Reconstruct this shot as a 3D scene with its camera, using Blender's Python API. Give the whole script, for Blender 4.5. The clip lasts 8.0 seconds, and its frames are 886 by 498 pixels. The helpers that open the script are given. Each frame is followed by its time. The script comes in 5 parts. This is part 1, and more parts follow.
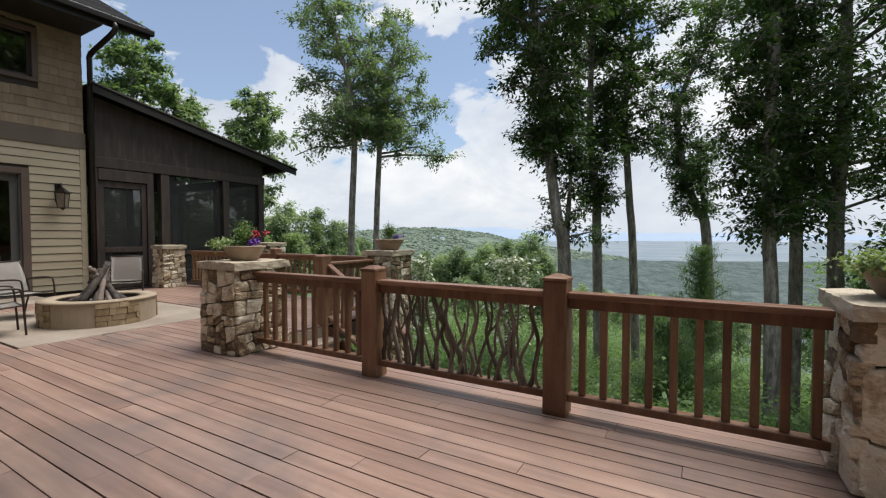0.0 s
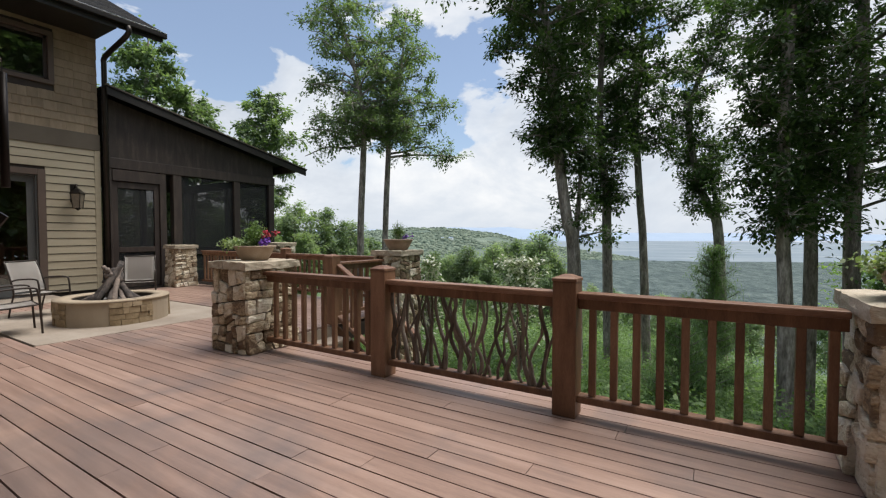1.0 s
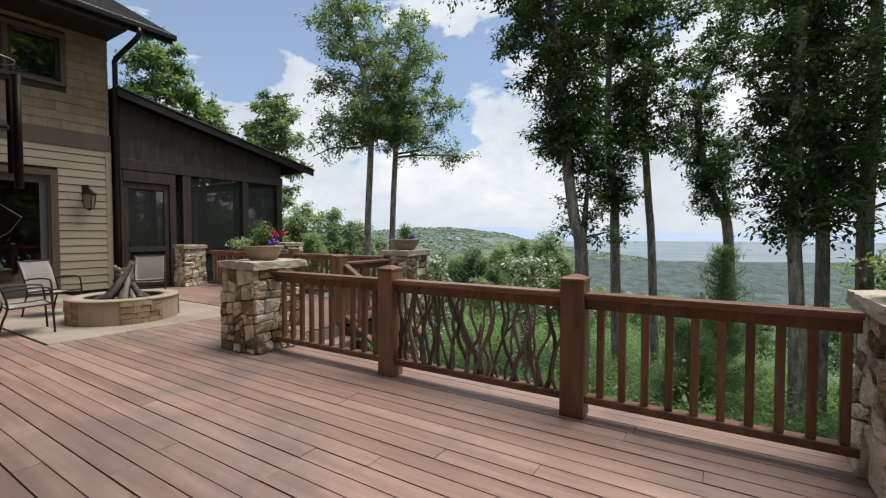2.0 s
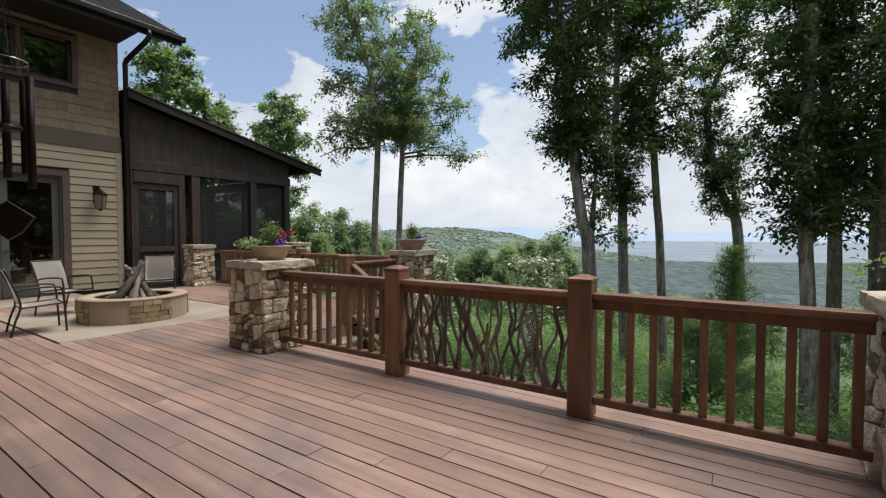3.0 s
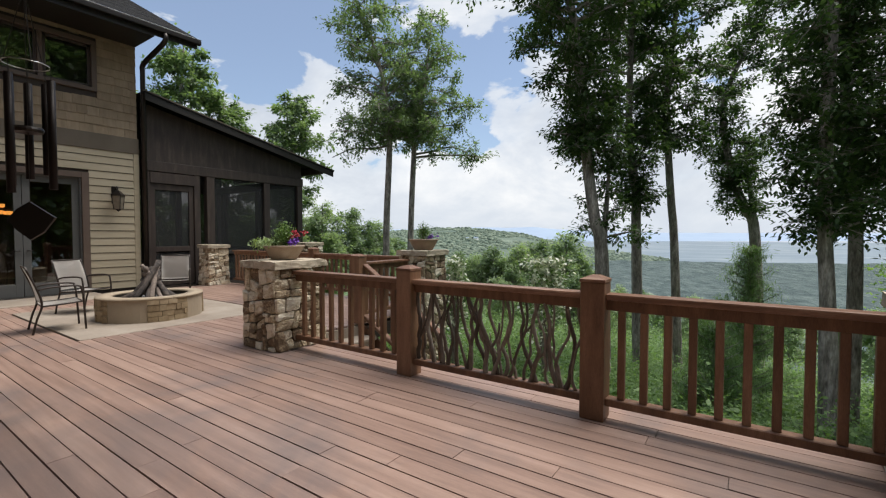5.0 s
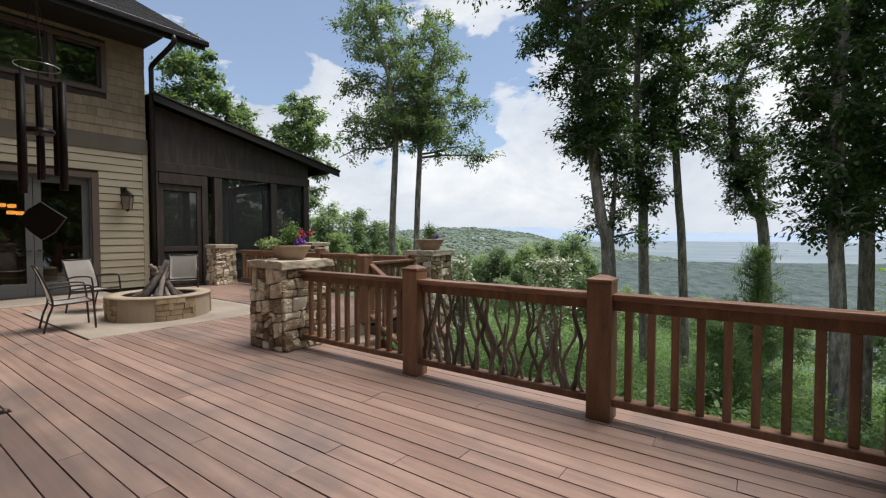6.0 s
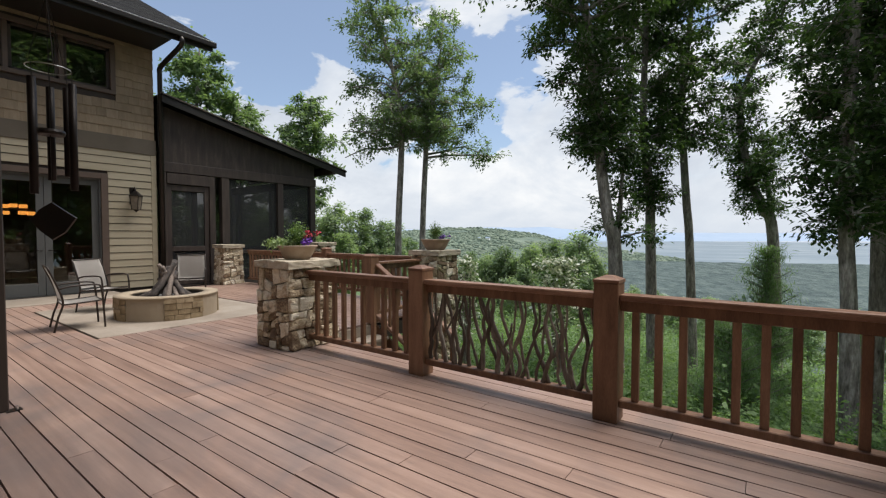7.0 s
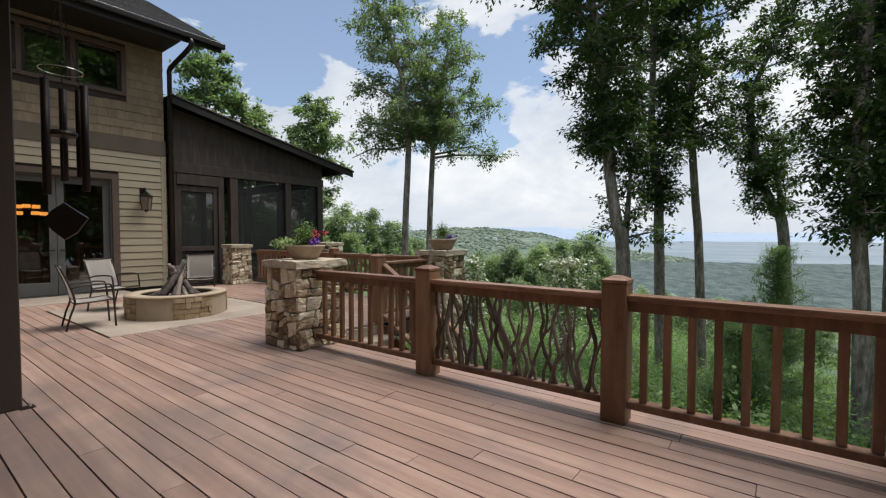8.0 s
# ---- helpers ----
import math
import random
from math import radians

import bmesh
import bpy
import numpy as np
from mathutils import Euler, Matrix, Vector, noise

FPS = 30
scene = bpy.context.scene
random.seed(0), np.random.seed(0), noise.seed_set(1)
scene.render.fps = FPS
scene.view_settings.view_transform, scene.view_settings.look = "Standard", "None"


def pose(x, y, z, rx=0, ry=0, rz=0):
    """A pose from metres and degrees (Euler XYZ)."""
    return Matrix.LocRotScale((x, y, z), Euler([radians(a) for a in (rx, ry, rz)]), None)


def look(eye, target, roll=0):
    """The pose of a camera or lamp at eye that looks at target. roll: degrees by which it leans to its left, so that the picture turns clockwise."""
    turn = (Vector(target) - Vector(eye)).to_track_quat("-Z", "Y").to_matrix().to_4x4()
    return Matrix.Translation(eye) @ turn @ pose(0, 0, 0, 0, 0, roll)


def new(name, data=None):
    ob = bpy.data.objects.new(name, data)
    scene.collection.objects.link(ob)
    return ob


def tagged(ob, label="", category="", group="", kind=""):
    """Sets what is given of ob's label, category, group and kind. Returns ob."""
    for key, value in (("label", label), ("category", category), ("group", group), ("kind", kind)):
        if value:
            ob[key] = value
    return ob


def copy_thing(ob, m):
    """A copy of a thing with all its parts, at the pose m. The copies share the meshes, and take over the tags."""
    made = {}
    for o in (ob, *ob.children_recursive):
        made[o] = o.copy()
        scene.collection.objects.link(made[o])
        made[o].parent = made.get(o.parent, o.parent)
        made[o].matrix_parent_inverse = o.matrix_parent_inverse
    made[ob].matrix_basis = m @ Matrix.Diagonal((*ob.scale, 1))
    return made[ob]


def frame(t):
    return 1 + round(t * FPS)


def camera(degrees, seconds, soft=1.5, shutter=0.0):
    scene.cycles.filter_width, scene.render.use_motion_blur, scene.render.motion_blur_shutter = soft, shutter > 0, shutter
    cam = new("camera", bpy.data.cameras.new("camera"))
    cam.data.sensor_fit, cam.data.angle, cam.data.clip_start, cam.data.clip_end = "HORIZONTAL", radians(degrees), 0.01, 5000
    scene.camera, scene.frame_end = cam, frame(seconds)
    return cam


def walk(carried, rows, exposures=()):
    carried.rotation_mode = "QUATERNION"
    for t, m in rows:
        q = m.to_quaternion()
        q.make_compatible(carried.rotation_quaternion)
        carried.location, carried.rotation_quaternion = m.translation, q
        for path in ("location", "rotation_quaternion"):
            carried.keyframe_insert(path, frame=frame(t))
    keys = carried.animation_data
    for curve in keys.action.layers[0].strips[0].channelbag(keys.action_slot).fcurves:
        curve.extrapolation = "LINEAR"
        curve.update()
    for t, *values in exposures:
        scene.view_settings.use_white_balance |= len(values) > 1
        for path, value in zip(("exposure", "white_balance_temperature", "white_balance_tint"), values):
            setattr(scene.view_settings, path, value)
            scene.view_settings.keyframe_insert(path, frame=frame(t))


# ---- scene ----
cam = camera(90.3, 8.0, soft=1.2)
EYE = 1.37
TURN = [(0.0, 30.50), (0.5, 31.14), (1.0, 31.64), (1.5, 32.09), (3.0, 33.41), (3.5, 33.83), (4.0, 34.21), (4.5, 34.53),
        (6.0, 35.65), (6.5, 36.01), (7.0, 36.41), (7.5, 36.81), (8.0, 37.30)]


def lens_at(yaw):
    """A head on a stand: the lens sits a little ahead of the axis it turns about."""
    a, b = radians(yaw), radians(37.3)
    return pose(0.1 * (math.sin(b) - math.sin(a)), 0.1 * (math.cos(a) - math.cos(b)), EYE, 90 - 1.88, 0, yaw)


walk(cam, [(t, lens_at(yaw)) for t, yaw in TURN], exposures=[(0.0, 0.86), (8.0, 0.86)])

# ---- world, sun ----
SUN_AZ, SUN_EL = 55.0, 69.0  # heading from +x towards +y, and height, in degrees


def link(nt, a, b):
    nt.links.new(a, b)


def math_node(nt, op, a, b=None, clamp=False):
    n = nt.nodes.new("ShaderNodeMath")
    n.operation, n.use_clamp = op, clamp
    for i, v in enumerate((a, b)):
        if v is None:
            continue
        if isinstance(v, (int, float)):
            n.inputs[i].default_value = v
        else:
            link(nt, v, n.inputs[i])
    return n.outputs[0]


def ramp_node(nt, fac, stops):
    n = nt.nodes.new("ShaderNodeValToRGB")
    e = n.color_ramp.elements
    while len(e) < len(stops):
        e.new(0.5)
    for el, (p, c) in zip(e, stops):
        el.position = p
        el.color = (*c, 1) if isinstance(c, tuple) else (c, c, c, 1)
    link(nt, fac, n.inputs[0])
    return n.outputs[0]


def noise_node(nt, vec, scale, detail=4.0, rough=0.55, distort=0.0):
    n = nt.nodes.new("ShaderNodeTexNoise")
    n.inputs["Scale"].default_value, n.inputs["Detail"].default_value = scale, detail
    n.inputs["Roughness"].default_value, n.inputs["Distortion"].default_value = rough, distort
    if vec is not None:
        link(nt, vec, n.inputs["Vector"])
    return n.outputs[0]


def mix_node(nt, fac, a, b, mode="MIX"):
    n = nt.nodes.new("ShaderNodeMix")
    n.data_type, n.blend_type = "RGBA", mode
    for sock, v in ((n.inputs[0], fac), (n.inputs[6], a), (n.inputs[7], b)):
        if isinstance(v, (int, float)):
            sock.default_value = v
        elif isinstance(v, tuple):
            sock.default_value = (*v, 1)
        else:
            link(nt, v, sock)
    return n.outputs[2]


def heading(yaw, el):
    a, e = radians(yaw), radians(el)
    return (-math.sin(a) * math.cos(e), math.cos(a) * math.cos(e), math.sin(e))


def make_sky():
    w = bpy.data.worlds.new("sky")
    scene.world = w
    w.use_nodes = True
    nt = w.node_tree
    nt.nodes.clear()
    out, bg = nt.nodes.new("ShaderNodeOutputWorld"), nt.nodes.new("ShaderNodeBackground")
    sky = nt.nodes.new("ShaderNodeTexSky")
    sky.sky_type, sky.sun_disc = "NISHITA", False
    sky.sun_elevation, sky.sun_rotation = radians(SUN_EL), radians(90 - SUN_AZ)
    sky.air_density, sky.dust_density, sky.ozone_density = 1.0, 0.6, 1.5
    blue = mix_node(nt, 0.2, mix_node(nt, 1.0, sky.outputs[0], (0.078, 0.078, 0.079), "MULTIPLY"), (0.36, 0.40, 0.46))
    tc = nt.nodes.new("ShaderNodeTexCoord").outputs["Generated"]
    sep = nt.nodes.new("ShaderNodeSeparateXYZ")
    link(nt, tc, sep.inputs[0])
    el = sep.outputs[2]
    # heaps of cumulus: soft lumps about a few headings, broken up by noise
    m = nt.nodes.new("ShaderNodeMapping")
    m.inputs["Scale"].default_value = (1, 1, 1.8)
    link(nt, tc, m.inputs[0])
    puff = noise_node(nt, m.outputs[0], 5.5, 9.0, 0.52, 0.25)
    lumps = None
    for yaw, e, size, weight in ((24, 13, 0.17, 0.46), (21.5, 18.5, 0.11, 0.42), (14, 18, 0.26, 0.42), (-8, 17, 0.42, 0.42), (48, 14.5, 0.12, 0.42), (59, 12, 0.12, 0.4), (51, 9, 0.2, 0.3),
                                 (30, 30, 0.22, 0.22), (57, 6, 0.26, 0.30), (15, 33, 0.18, 0.2), (-40, 20, 0.5, 0.4), (120, 25, 0.6, 0.4), (180, 40, 0.6, 0.4), (-110, 30, 0.6, 0.4)):
        d = nt.nodes.new("ShaderNodeVectorMath")
        d.operation = "DISTANCE"
        link(nt, tc, d.inputs[0])
        d.inputs[1].default_value = heading(yaw, e)
        fall = math_node(nt, "MULTIPLY", math_node(nt, "SUBTRACT", 1.0, math_node(nt, "DIVIDE", d.outputs["Value"], size), True), weight)
        lumps = fall if lumps is None else math_node(nt, "MAXIMUM", lumps, fall)
    low = math_node(nt, "MULTIPLY", math_node(nt, "SUBTRACT", 1.0, math_node(nt, "DIVIDE", el, 0.22), True), 0.55)
    cover = math_node(nt, "ADD", math_node(nt, "ADD", puff, lumps), low)
    mask = ramp_node(nt, cover, [(0.62, 0.0), (0.655, 0.82), (0.80, 0.98)])
    shade = noise_node(nt, m.outputs[0], 3.2, 6.0, 0.6, 0.4)
    white = ramp_node(nt, shade, [(0.3, (0.33, 0.36, 0.41)), (0.48, (0.43, 0.455, 0.49)), (0.62, (0.545, 0.55, 0.555))])
    haze = math_node(nt, "SUBTRACT", 1.0, math_node(nt, "DIVIDE", math_node(nt, "ABSOLUTE", el), 0.085), True)
    col = mix_node(nt, mask, blue, white)
    col = mix_node(nt, math_node(nt, "MULTIPLY", haze, 0.85), col, (0.375, 0.41, 0.46))
    link(nt, col, bg.inputs[0])
    bg.inputs[1].default_value = 1.0
    link(nt, bg.outputs[0], out.inputs[0])


make_sky()
sun = new("sun", bpy.data.lights.new("sun", "SUN"))
sun.data.energy, sun.data.angle, sun.data.color = 2.7, radians(40), (1.0, 0.95, 0.88)
sun.matrix_world = look((0, 0, 40), tuple(Vector((0, 0, 40)) - Vector((math.cos(radians(SUN_AZ)) * math.cos(radians(SUN_EL)),
                                                                 math.sin(radians(SUN_AZ)) * math.cos(radians(SUN_EL)), math.sin(radians(SUN_EL))))))

# ---- materials ----


def material(name, colours, scale=6.0, rough=0.7, bump=0.3, stretch=(1, 1, 1), fine=60.0, rnd=0.0, metal=0.0, wear=None, island=False, bump_m=0.01, spec=0.5, lo=0.3, hi=0.7):
    """A surface with two scales of variation, fine relief and, if asked, a difference from piece to piece."""
    m = bpy.data.materials.new(name)
    m.use_nodes = True
    nt = m.node_tree
    b = nt.nodes["Principled BSDF"]
    geo = nt.nodes.new("ShaderNodeNewGeometry")
    info = nt.nodes.new("ShaderNodeObjectInfo")
    mp = nt.nodes.new("ShaderNodeMapping")
    mp.inputs["Scale"].default_value = stretch
    link(nt, geo.outputs["Position"], mp.inputs[0])
    one = geo.outputs["Random Per Island"] if island else info.outputs["Random"]
    shift = nt.nodes.new("ShaderNodeVectorMath")
    shift.operation = "ADD"
    link(nt, mp.outputs[0], shift.inputs[0])
    link(nt, math_node(nt, "MULTIPLY", one, 37.0), shift.inputs[1])
    v = shift.outputs[0]
    big, small = noise_node(nt, v, scale, 5.0, 0.6), noise_node(nt, v, fine, 4.0, 0.6)
    f = math_node(nt, "ADD", math_node(nt, "MULTIPLY", big, 0.65), math_node(nt, "MULTIPLY", small, 0.35))
    if rnd:
        f = math_node(nt, "ADD", f, math_node(nt, "MULTIPLY", math_node(nt, "SUBTRACT", one, 0.5), rnd))
    n = len(colours) - 1
    col = ramp_node(nt, f, [(lo + (hi - lo) * i / n, c) for i, c in enumerate(colours)])
    if wear:
        patch = noise_node(nt, geo.outputs["Position"], wear[1], 5.0, 0.65, 0.4)
        col = mix_node(nt, ramp_node(nt, patch, [(wear[2], 0.0), (wear[2] + 0.14, wear[3])]), col, wear[0])
    link(nt, col, b.inputs["Base Color"])
    link(nt, math_node(nt, "ADD", math_node(nt, "MULTIPLY", small, 0.25), rough - 0.12, True), b.inputs["Roughness"])
    b.inputs["Metallic"].default_value = metal
    b.inputs["Specular IOR Level"].default_value = spec
    if bump:
        bp = nt.nodes.new("ShaderNodeBump")
        bp.inputs["Strength"].default_value, bp.inputs["Distance"].default_value = bump, bump_m
        link(nt, f, bp.inputs["Height"])
        link(nt, bp.outputs[0], b.inputs["Normal"])
    return m


def leaf_material(name, dark, mid, light, glow=0.35):
    m = bpy.data.materials.new(name)
    m.use_nodes = True
    nt = m.node_tree
    b = nt.nodes["Principled BSDF"]
    geo = nt.nodes.new("ShaderNodeNewGeometry")
    patch = noise_node(nt, geo.outputs["Position"], 0.9, 3.0)
    f = math_node(nt, "ADD", math_node(nt, "MULTIPLY", geo.outputs["Random Per Island"], 0.5), math_node(nt, "MULTIPLY", patch, 0.5))
    col = ramp_node(nt, f, [(0.2, dark), (0.5, mid), (0.85, light)])
    link(nt, col, b.inputs["Base Color"])
    b.inputs["Roughness"].default_value, b.inputs["Specular IOR Level"].default_value = 0.5, 0.35
    tr, mx = nt.nodes.new("ShaderNodeBsdfTranslucent"), nt.nodes.new("ShaderNodeMixShader")
    link(nt, mix_node(nt, 1.0, col, (1.2, 1.35, 0.6), "MULTIPLY"), tr.inputs[0])
    mx.inputs[0].default_value = glow
    link(nt, b.outputs[0], mx.inputs[1])
    link(nt, tr.outputs[0], mx.inputs[2])
    link(nt, mx.outputs[0], nt.nodes["Material Output"].inputs[0])
    return m


def glass_material(name, tint, see, rough=0.02):
    """A pane: part of the light goes straight through, the rest is mirrored."""
    m = bpy.data.materials.new(name)
    m.use_nodes = True
    nt = m.node_tree
    nt.nodes.remove(nt.nodes["Principled BSDF"])
    gl, tr, mx = nt.nodes.new("ShaderNodeBsdfGlossy"), nt.nodes.new("ShaderNodeBsdfTransparent"), nt.nodes.new("ShaderNodeMixShader")
    gl.inputs["Roughness"].default_value, tr.inputs[0].default_value = rough, (*tint, 1)
    fr = nt.nodes.new("ShaderNodeFresnel")
    fr.inputs[0].default_value = 1.5
    link(nt, math_node(nt, "ADD", fr.outputs[0], 1 - see, True), mx.inputs[0])
    link(nt, tr.outputs[0], mx.inputs[1])
    link(nt, gl.outputs[0], mx.inputs[2])
    link(nt, mx.outputs[0], nt.nodes["Material Output"].inputs[0])
    return m


def screen_material():
    """Insect mesh: dark thread with holes too small to see."""
    m = bpy.data.materials.new("insect_mesh")
    m.use_nodes = True
    nt = m.node_tree
    tr, mx = nt.nodes.new("ShaderNodeBsdfTransparent"), nt.nodes.new("ShaderNodeMixShader")
    b = nt.nodes["Principled BSDF"]
    b.inputs["Base Color"].default_value, b.inputs["Roughness"].default_value = (0.02, 0.021, 0.022, 1), 0.6
    geo = nt.nodes.new("ShaderNodeNewGeometry")
    link(nt, ramp_node(nt, noise_node(nt, geo.outputs["Position"], 2.0, 3.0), [(0.3, 0.48), (0.7, 0.58)]), mx.inputs[0])
    link(nt, b.outputs[0], mx.inputs[1])
    link(nt, tr.outputs[0], mx.inputs[2])
    link(nt, mx.outputs[0], nt.nodes["Material Output"].inputs[0])
    return m


def glow_material(name, colour, power):
    m = bpy.data.materials.new(name)
    m.use_nodes = True
    b = m.node_tree.nodes["Principled BSDF"]
    b.inputs["Base Color"].default_value = (*colour, 1)
    b.inputs["Emission Color"].default_value, b.inputs["Emission Strength"].default_value = (*colour, 1), power
    return m


DECK = material("weathered_composite_deck", [(0.18, 0.113, 0.087), (0.287, 0.187, 0.146), (0.392, 0.27, 0.216)], 2.4, 0.44, 0.4, (0.4, 6, 1), 60, 0.15,
                wear=((0.135, 0.112, 0.108), 0.5, 0.50, 0.7), bump_m=0.004)
# near-black colour puts the shade of narrow gaps into the timber
DARK = material("shadow_dark_timber", [(0.02, 0.013, 0.01), (0.04, 0.028, 0.02)], 5)
STAIN = material("red_brown_stained_timber", [(0.095, 0.044, 0.022), (0.175, 0.088, 0.047), (0.285, 0.158, 0.094)], 3.0, 0.5, 0.4, (4, 4, 0.6), 60, 0.2, bump_m=0.004)
RAILWOOD = material("weathered_rail_timber", [(0.085, 0.037, 0.020), (0.185, 0.092, 0.053), (0.36, 0.215, 0.14)], 3.5, 0.45, 0.3, (0.6, 6, 6), 60, 0.1, bump_m=0.004)
BARK_STICK = material("peeled_branch", [(0.05, 0.038, 0.029), (0.125, 0.098, 0.077), (0.27, 0.23, 0.19)], 9, 0.6, 0.6, (1, 1, 0.3), 60, 0.25, bump_m=0.006)
STONE = material("field_stone", [(0.17, 0.115, 0.07), (0.40, 0.31, 0.20), (0.60, 0.505, 0.365), (0.76, 0.69, 0.56)], 8.5, 0.88, 1.0, (1, 1, 1.6), 34, 0.55,
                 wear=((0.23, 0.125, 0.06), 5.5, 0.58, 0.6), bump_m=0.045)
CAPSTONE = material("sandstone_slab", [(0.25, 0.205, 0.15), (0.42, 0.355, 0.265), (0.56, 0.49, 0.385)], 6, 0.85, 0.8, (1, 1, 2), 45, 0.15, wear=((0.22, 0.18, 0.13), 5, 0.56, 0.6), bump_m=0.02)
MORTAR = material("recessed_mortar", [(0.025, 0.02, 0.015), (0.07, 0.058, 0.045)], 14, 0.95, 0.7)
SIDING = material("tan_painted_lap_siding", [(0.27, 0.232, 0.160), (0.322, 0.28, 0.196), (0.366, 0.321, 0.233)], 1.6, 0.6, 0.15, (1, 0.5, 6), 50, 0.06)
SHINGLE = material("tan_cedar_shingle", [(0.175, 0.130, 0.083), (0.228, 0.173, 0.112), (0.28, 0.22, 0.148)], 3, 0.75, 0.4, (3, 3, 0.6), 50, 0.2)
BAND = material("dark_taupe_trim_board", [(0.085, 0.068, 0.048), (0.115, 0.094, 0.069)], 2, 0.6, 0.15)
TRIM = material("brown_painted_trim", [(0.075, 0.052, 0.040), (0.105, 0.075, 0.058)], 3, 0.55, 0.15)
DOORPAINT = material("grey_painted_door", [(0.068, 0.070, 0.069), (0.098, 0.10, 0.098)], 3, 0.5, 0.1)
DARKWOOD = material("dark_brown_porch_timber", [(0.018, 0.012, 0.010), (0.036, 0.025, 0.020), (0.085, 0.062, 0.05)], 3, 0.6, 0.35, (3, 3, 0.5), 50, 0.1)
ROOF = material("charcoal_asphalt_shingle", [(0.012, 0.012, 0.013), (0.026, 0.026, 0.026), (0.05, 0.047, 0.044)], 6, 0.95, 0.6, fine=120, rnd=0.2, spec=0.15)
FASCIA = material("dark_fascia", [(0.009, 0.007, 0.006), (0.018, 0.014, 0.011)], 4, 0.5, 0.15)
GUTTER = material("dark_bronze_metal", [(0.02, 0.016, 0.014), (0.035, 0.03, 0.026)], 5, 0.35, 0.05, metal=0.6)
CONCRETE = material("pale_concrete", [(0.20, 0.16, 0.125), (0.285, 0.238, 0.19), (0.365, 0.315, 0.26)], 1.3, 0.9, 0.3, fine=60, wear=((0.20, 0.155, 0.115), 1.3, 0.50, 0.55))
STUCCO = material("tan_stucco", [(0.30, 0.235, 0.165), (0.37, 0.30, 0.215)], 4, 0.9, 0.5, fine=150, bump_m=0.004)
ASH = material("grey_lava_gravel", [(0.06, 0.06, 0.06), (0.16, 0.155, 0.15)], 22, 0.95, 1.0, fine=60, bump_m=0.03)
LOG = material("charred_log_bark", [(0.035, 0.03, 0.028), (0.12, 0.095, 0.08), (0.25, 0.20, 0.165)], 9, 0.9, 0.9, (1, 1, 1), 45, 0.4, bump_m=0.02)
CHAIR_METAL = material("dark_bronze_tube", [(0.025, 0.018, 0.014), (0.045, 0.033, 0.026)], 6, 0.4, 0.05, metal=0.3)
SLING = material("grey_beige_sling_fabric", [(0.42, 0.395, 0.365), (0.50, 0.47, 0.435)], 3, 0.8, 0.3, fine=220, bump_m=0.002)
POT = material("tan_terracotta_pot", [(0.26, 0.18, 0.13), (0.34, 0.255, 0.19), (0.42, 0.33, 0.26)], 5, 0.8, 0.3, fine=70)
SOIL = material("potting_soil", [(0.02, 0.013, 0.009), (0.05, 0.034, 0.022)], 20, 0.95, 0.9)
BARK = material("grey_oak_bark", [(0.09, 0.078, 0.067), (0.27, 0.243, 0.217), (0.52, 0.48, 0.44)], 11, 0.95, 1.0, (1, 1, 0.25), 42, 0.0, bump_m=0.06, lo=0.36, hi=0.66)
CHIME = material("dark_bronze_chime_tube", [(0.010, 0.007, 0.006), (0.020, 0.012, 0.010)], 5, 0.5, 0.02, metal=0.2, spec=0.3)
CHIMEWOOD = material("dark_cherry_wood", [(0.012, 0.008, 0.006), (0.025, 0.014, 0.01)], 8, 0.5, 0.1)
STEEL = material("bright_steel", [(0.6, 0.6, 0.6), (0.7, 0.7, 0.7)], 5, 0.3, 0.02, metal=1.0)
POSTPAINT = material("brown_porch_post_paint", [(0.032, 0.022, 0.017), (0.047, 0.032, 0.025)], 2, 0.55, 0.15, (2, 2, 0.4), 60)
PORCHCEIL = material("stained_porch_boards", [(0.10, 0.06, 0.04), (0.16, 0.10, 0.065)], 2, 0.6, 0.2, (1, 6, 1))
GLASS = glass_material("door_glass", (0.75, 0.78, 0.76), 0.93)
SCREEN = screen_material()
ROOMWALL = material("warm_room_paint", [(0.16, 0.12, 0.08), (0.2, 0.15, 0.1)], 2)
LAMPGLOW = glow_material("amber_lamp_shade", (1.0, 0.36, 0.07), 1.0)
LANTERNGLASS = material("seeded_lantern_glass", [(0.12, 0.10, 0.075), (0.22, 0.19, 0.15)], 20, 0.2, 0.1)
LEAF_OAK = leaf_material("oak_leaf", (0.038, 0.07, 0.029), (0.068, 0.117, 0.047), (0.115, 0.172, 0.068), 0.46)
# greyed and lightened in colour so trees across the slope look hazy
LEAF_LIGHT = leaf_material("haze_greyed_leaf", (0.11, 0.162, 0.095), (0.17, 0.235, 0.135), (0.25, 0.32, 0.185), 0.48)
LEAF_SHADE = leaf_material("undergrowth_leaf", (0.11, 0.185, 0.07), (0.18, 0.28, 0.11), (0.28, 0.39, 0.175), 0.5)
LEAF_PINE = leaf_material("pine_needle", (0.11, 0.185, 0.09), (0.17, 0.265, 0.125), (0.24, 0.34, 0.17), 0.5)
# leaf colour paled to carry the haze over the far trees
LEAF_FAR = leaf_material("haze_paled_distant_leaf", (0.20, 0.265, 0.17), (0.27, 0.345, 0.22), (0.35, 0.42, 0.28), 0.5)
BLOSSOM = leaf_material("cream_blossom", (0.72, 0.73, 0.55), (0.80, 0.81, 0.65), (0.86, 0.86, 0.74), 0.06)
LEAF_POT = leaf_material("pot_foliage", (0.07, 0.13, 0.035), (0.14, 0.22, 0.07), (0.26, 0.34, 0.14))
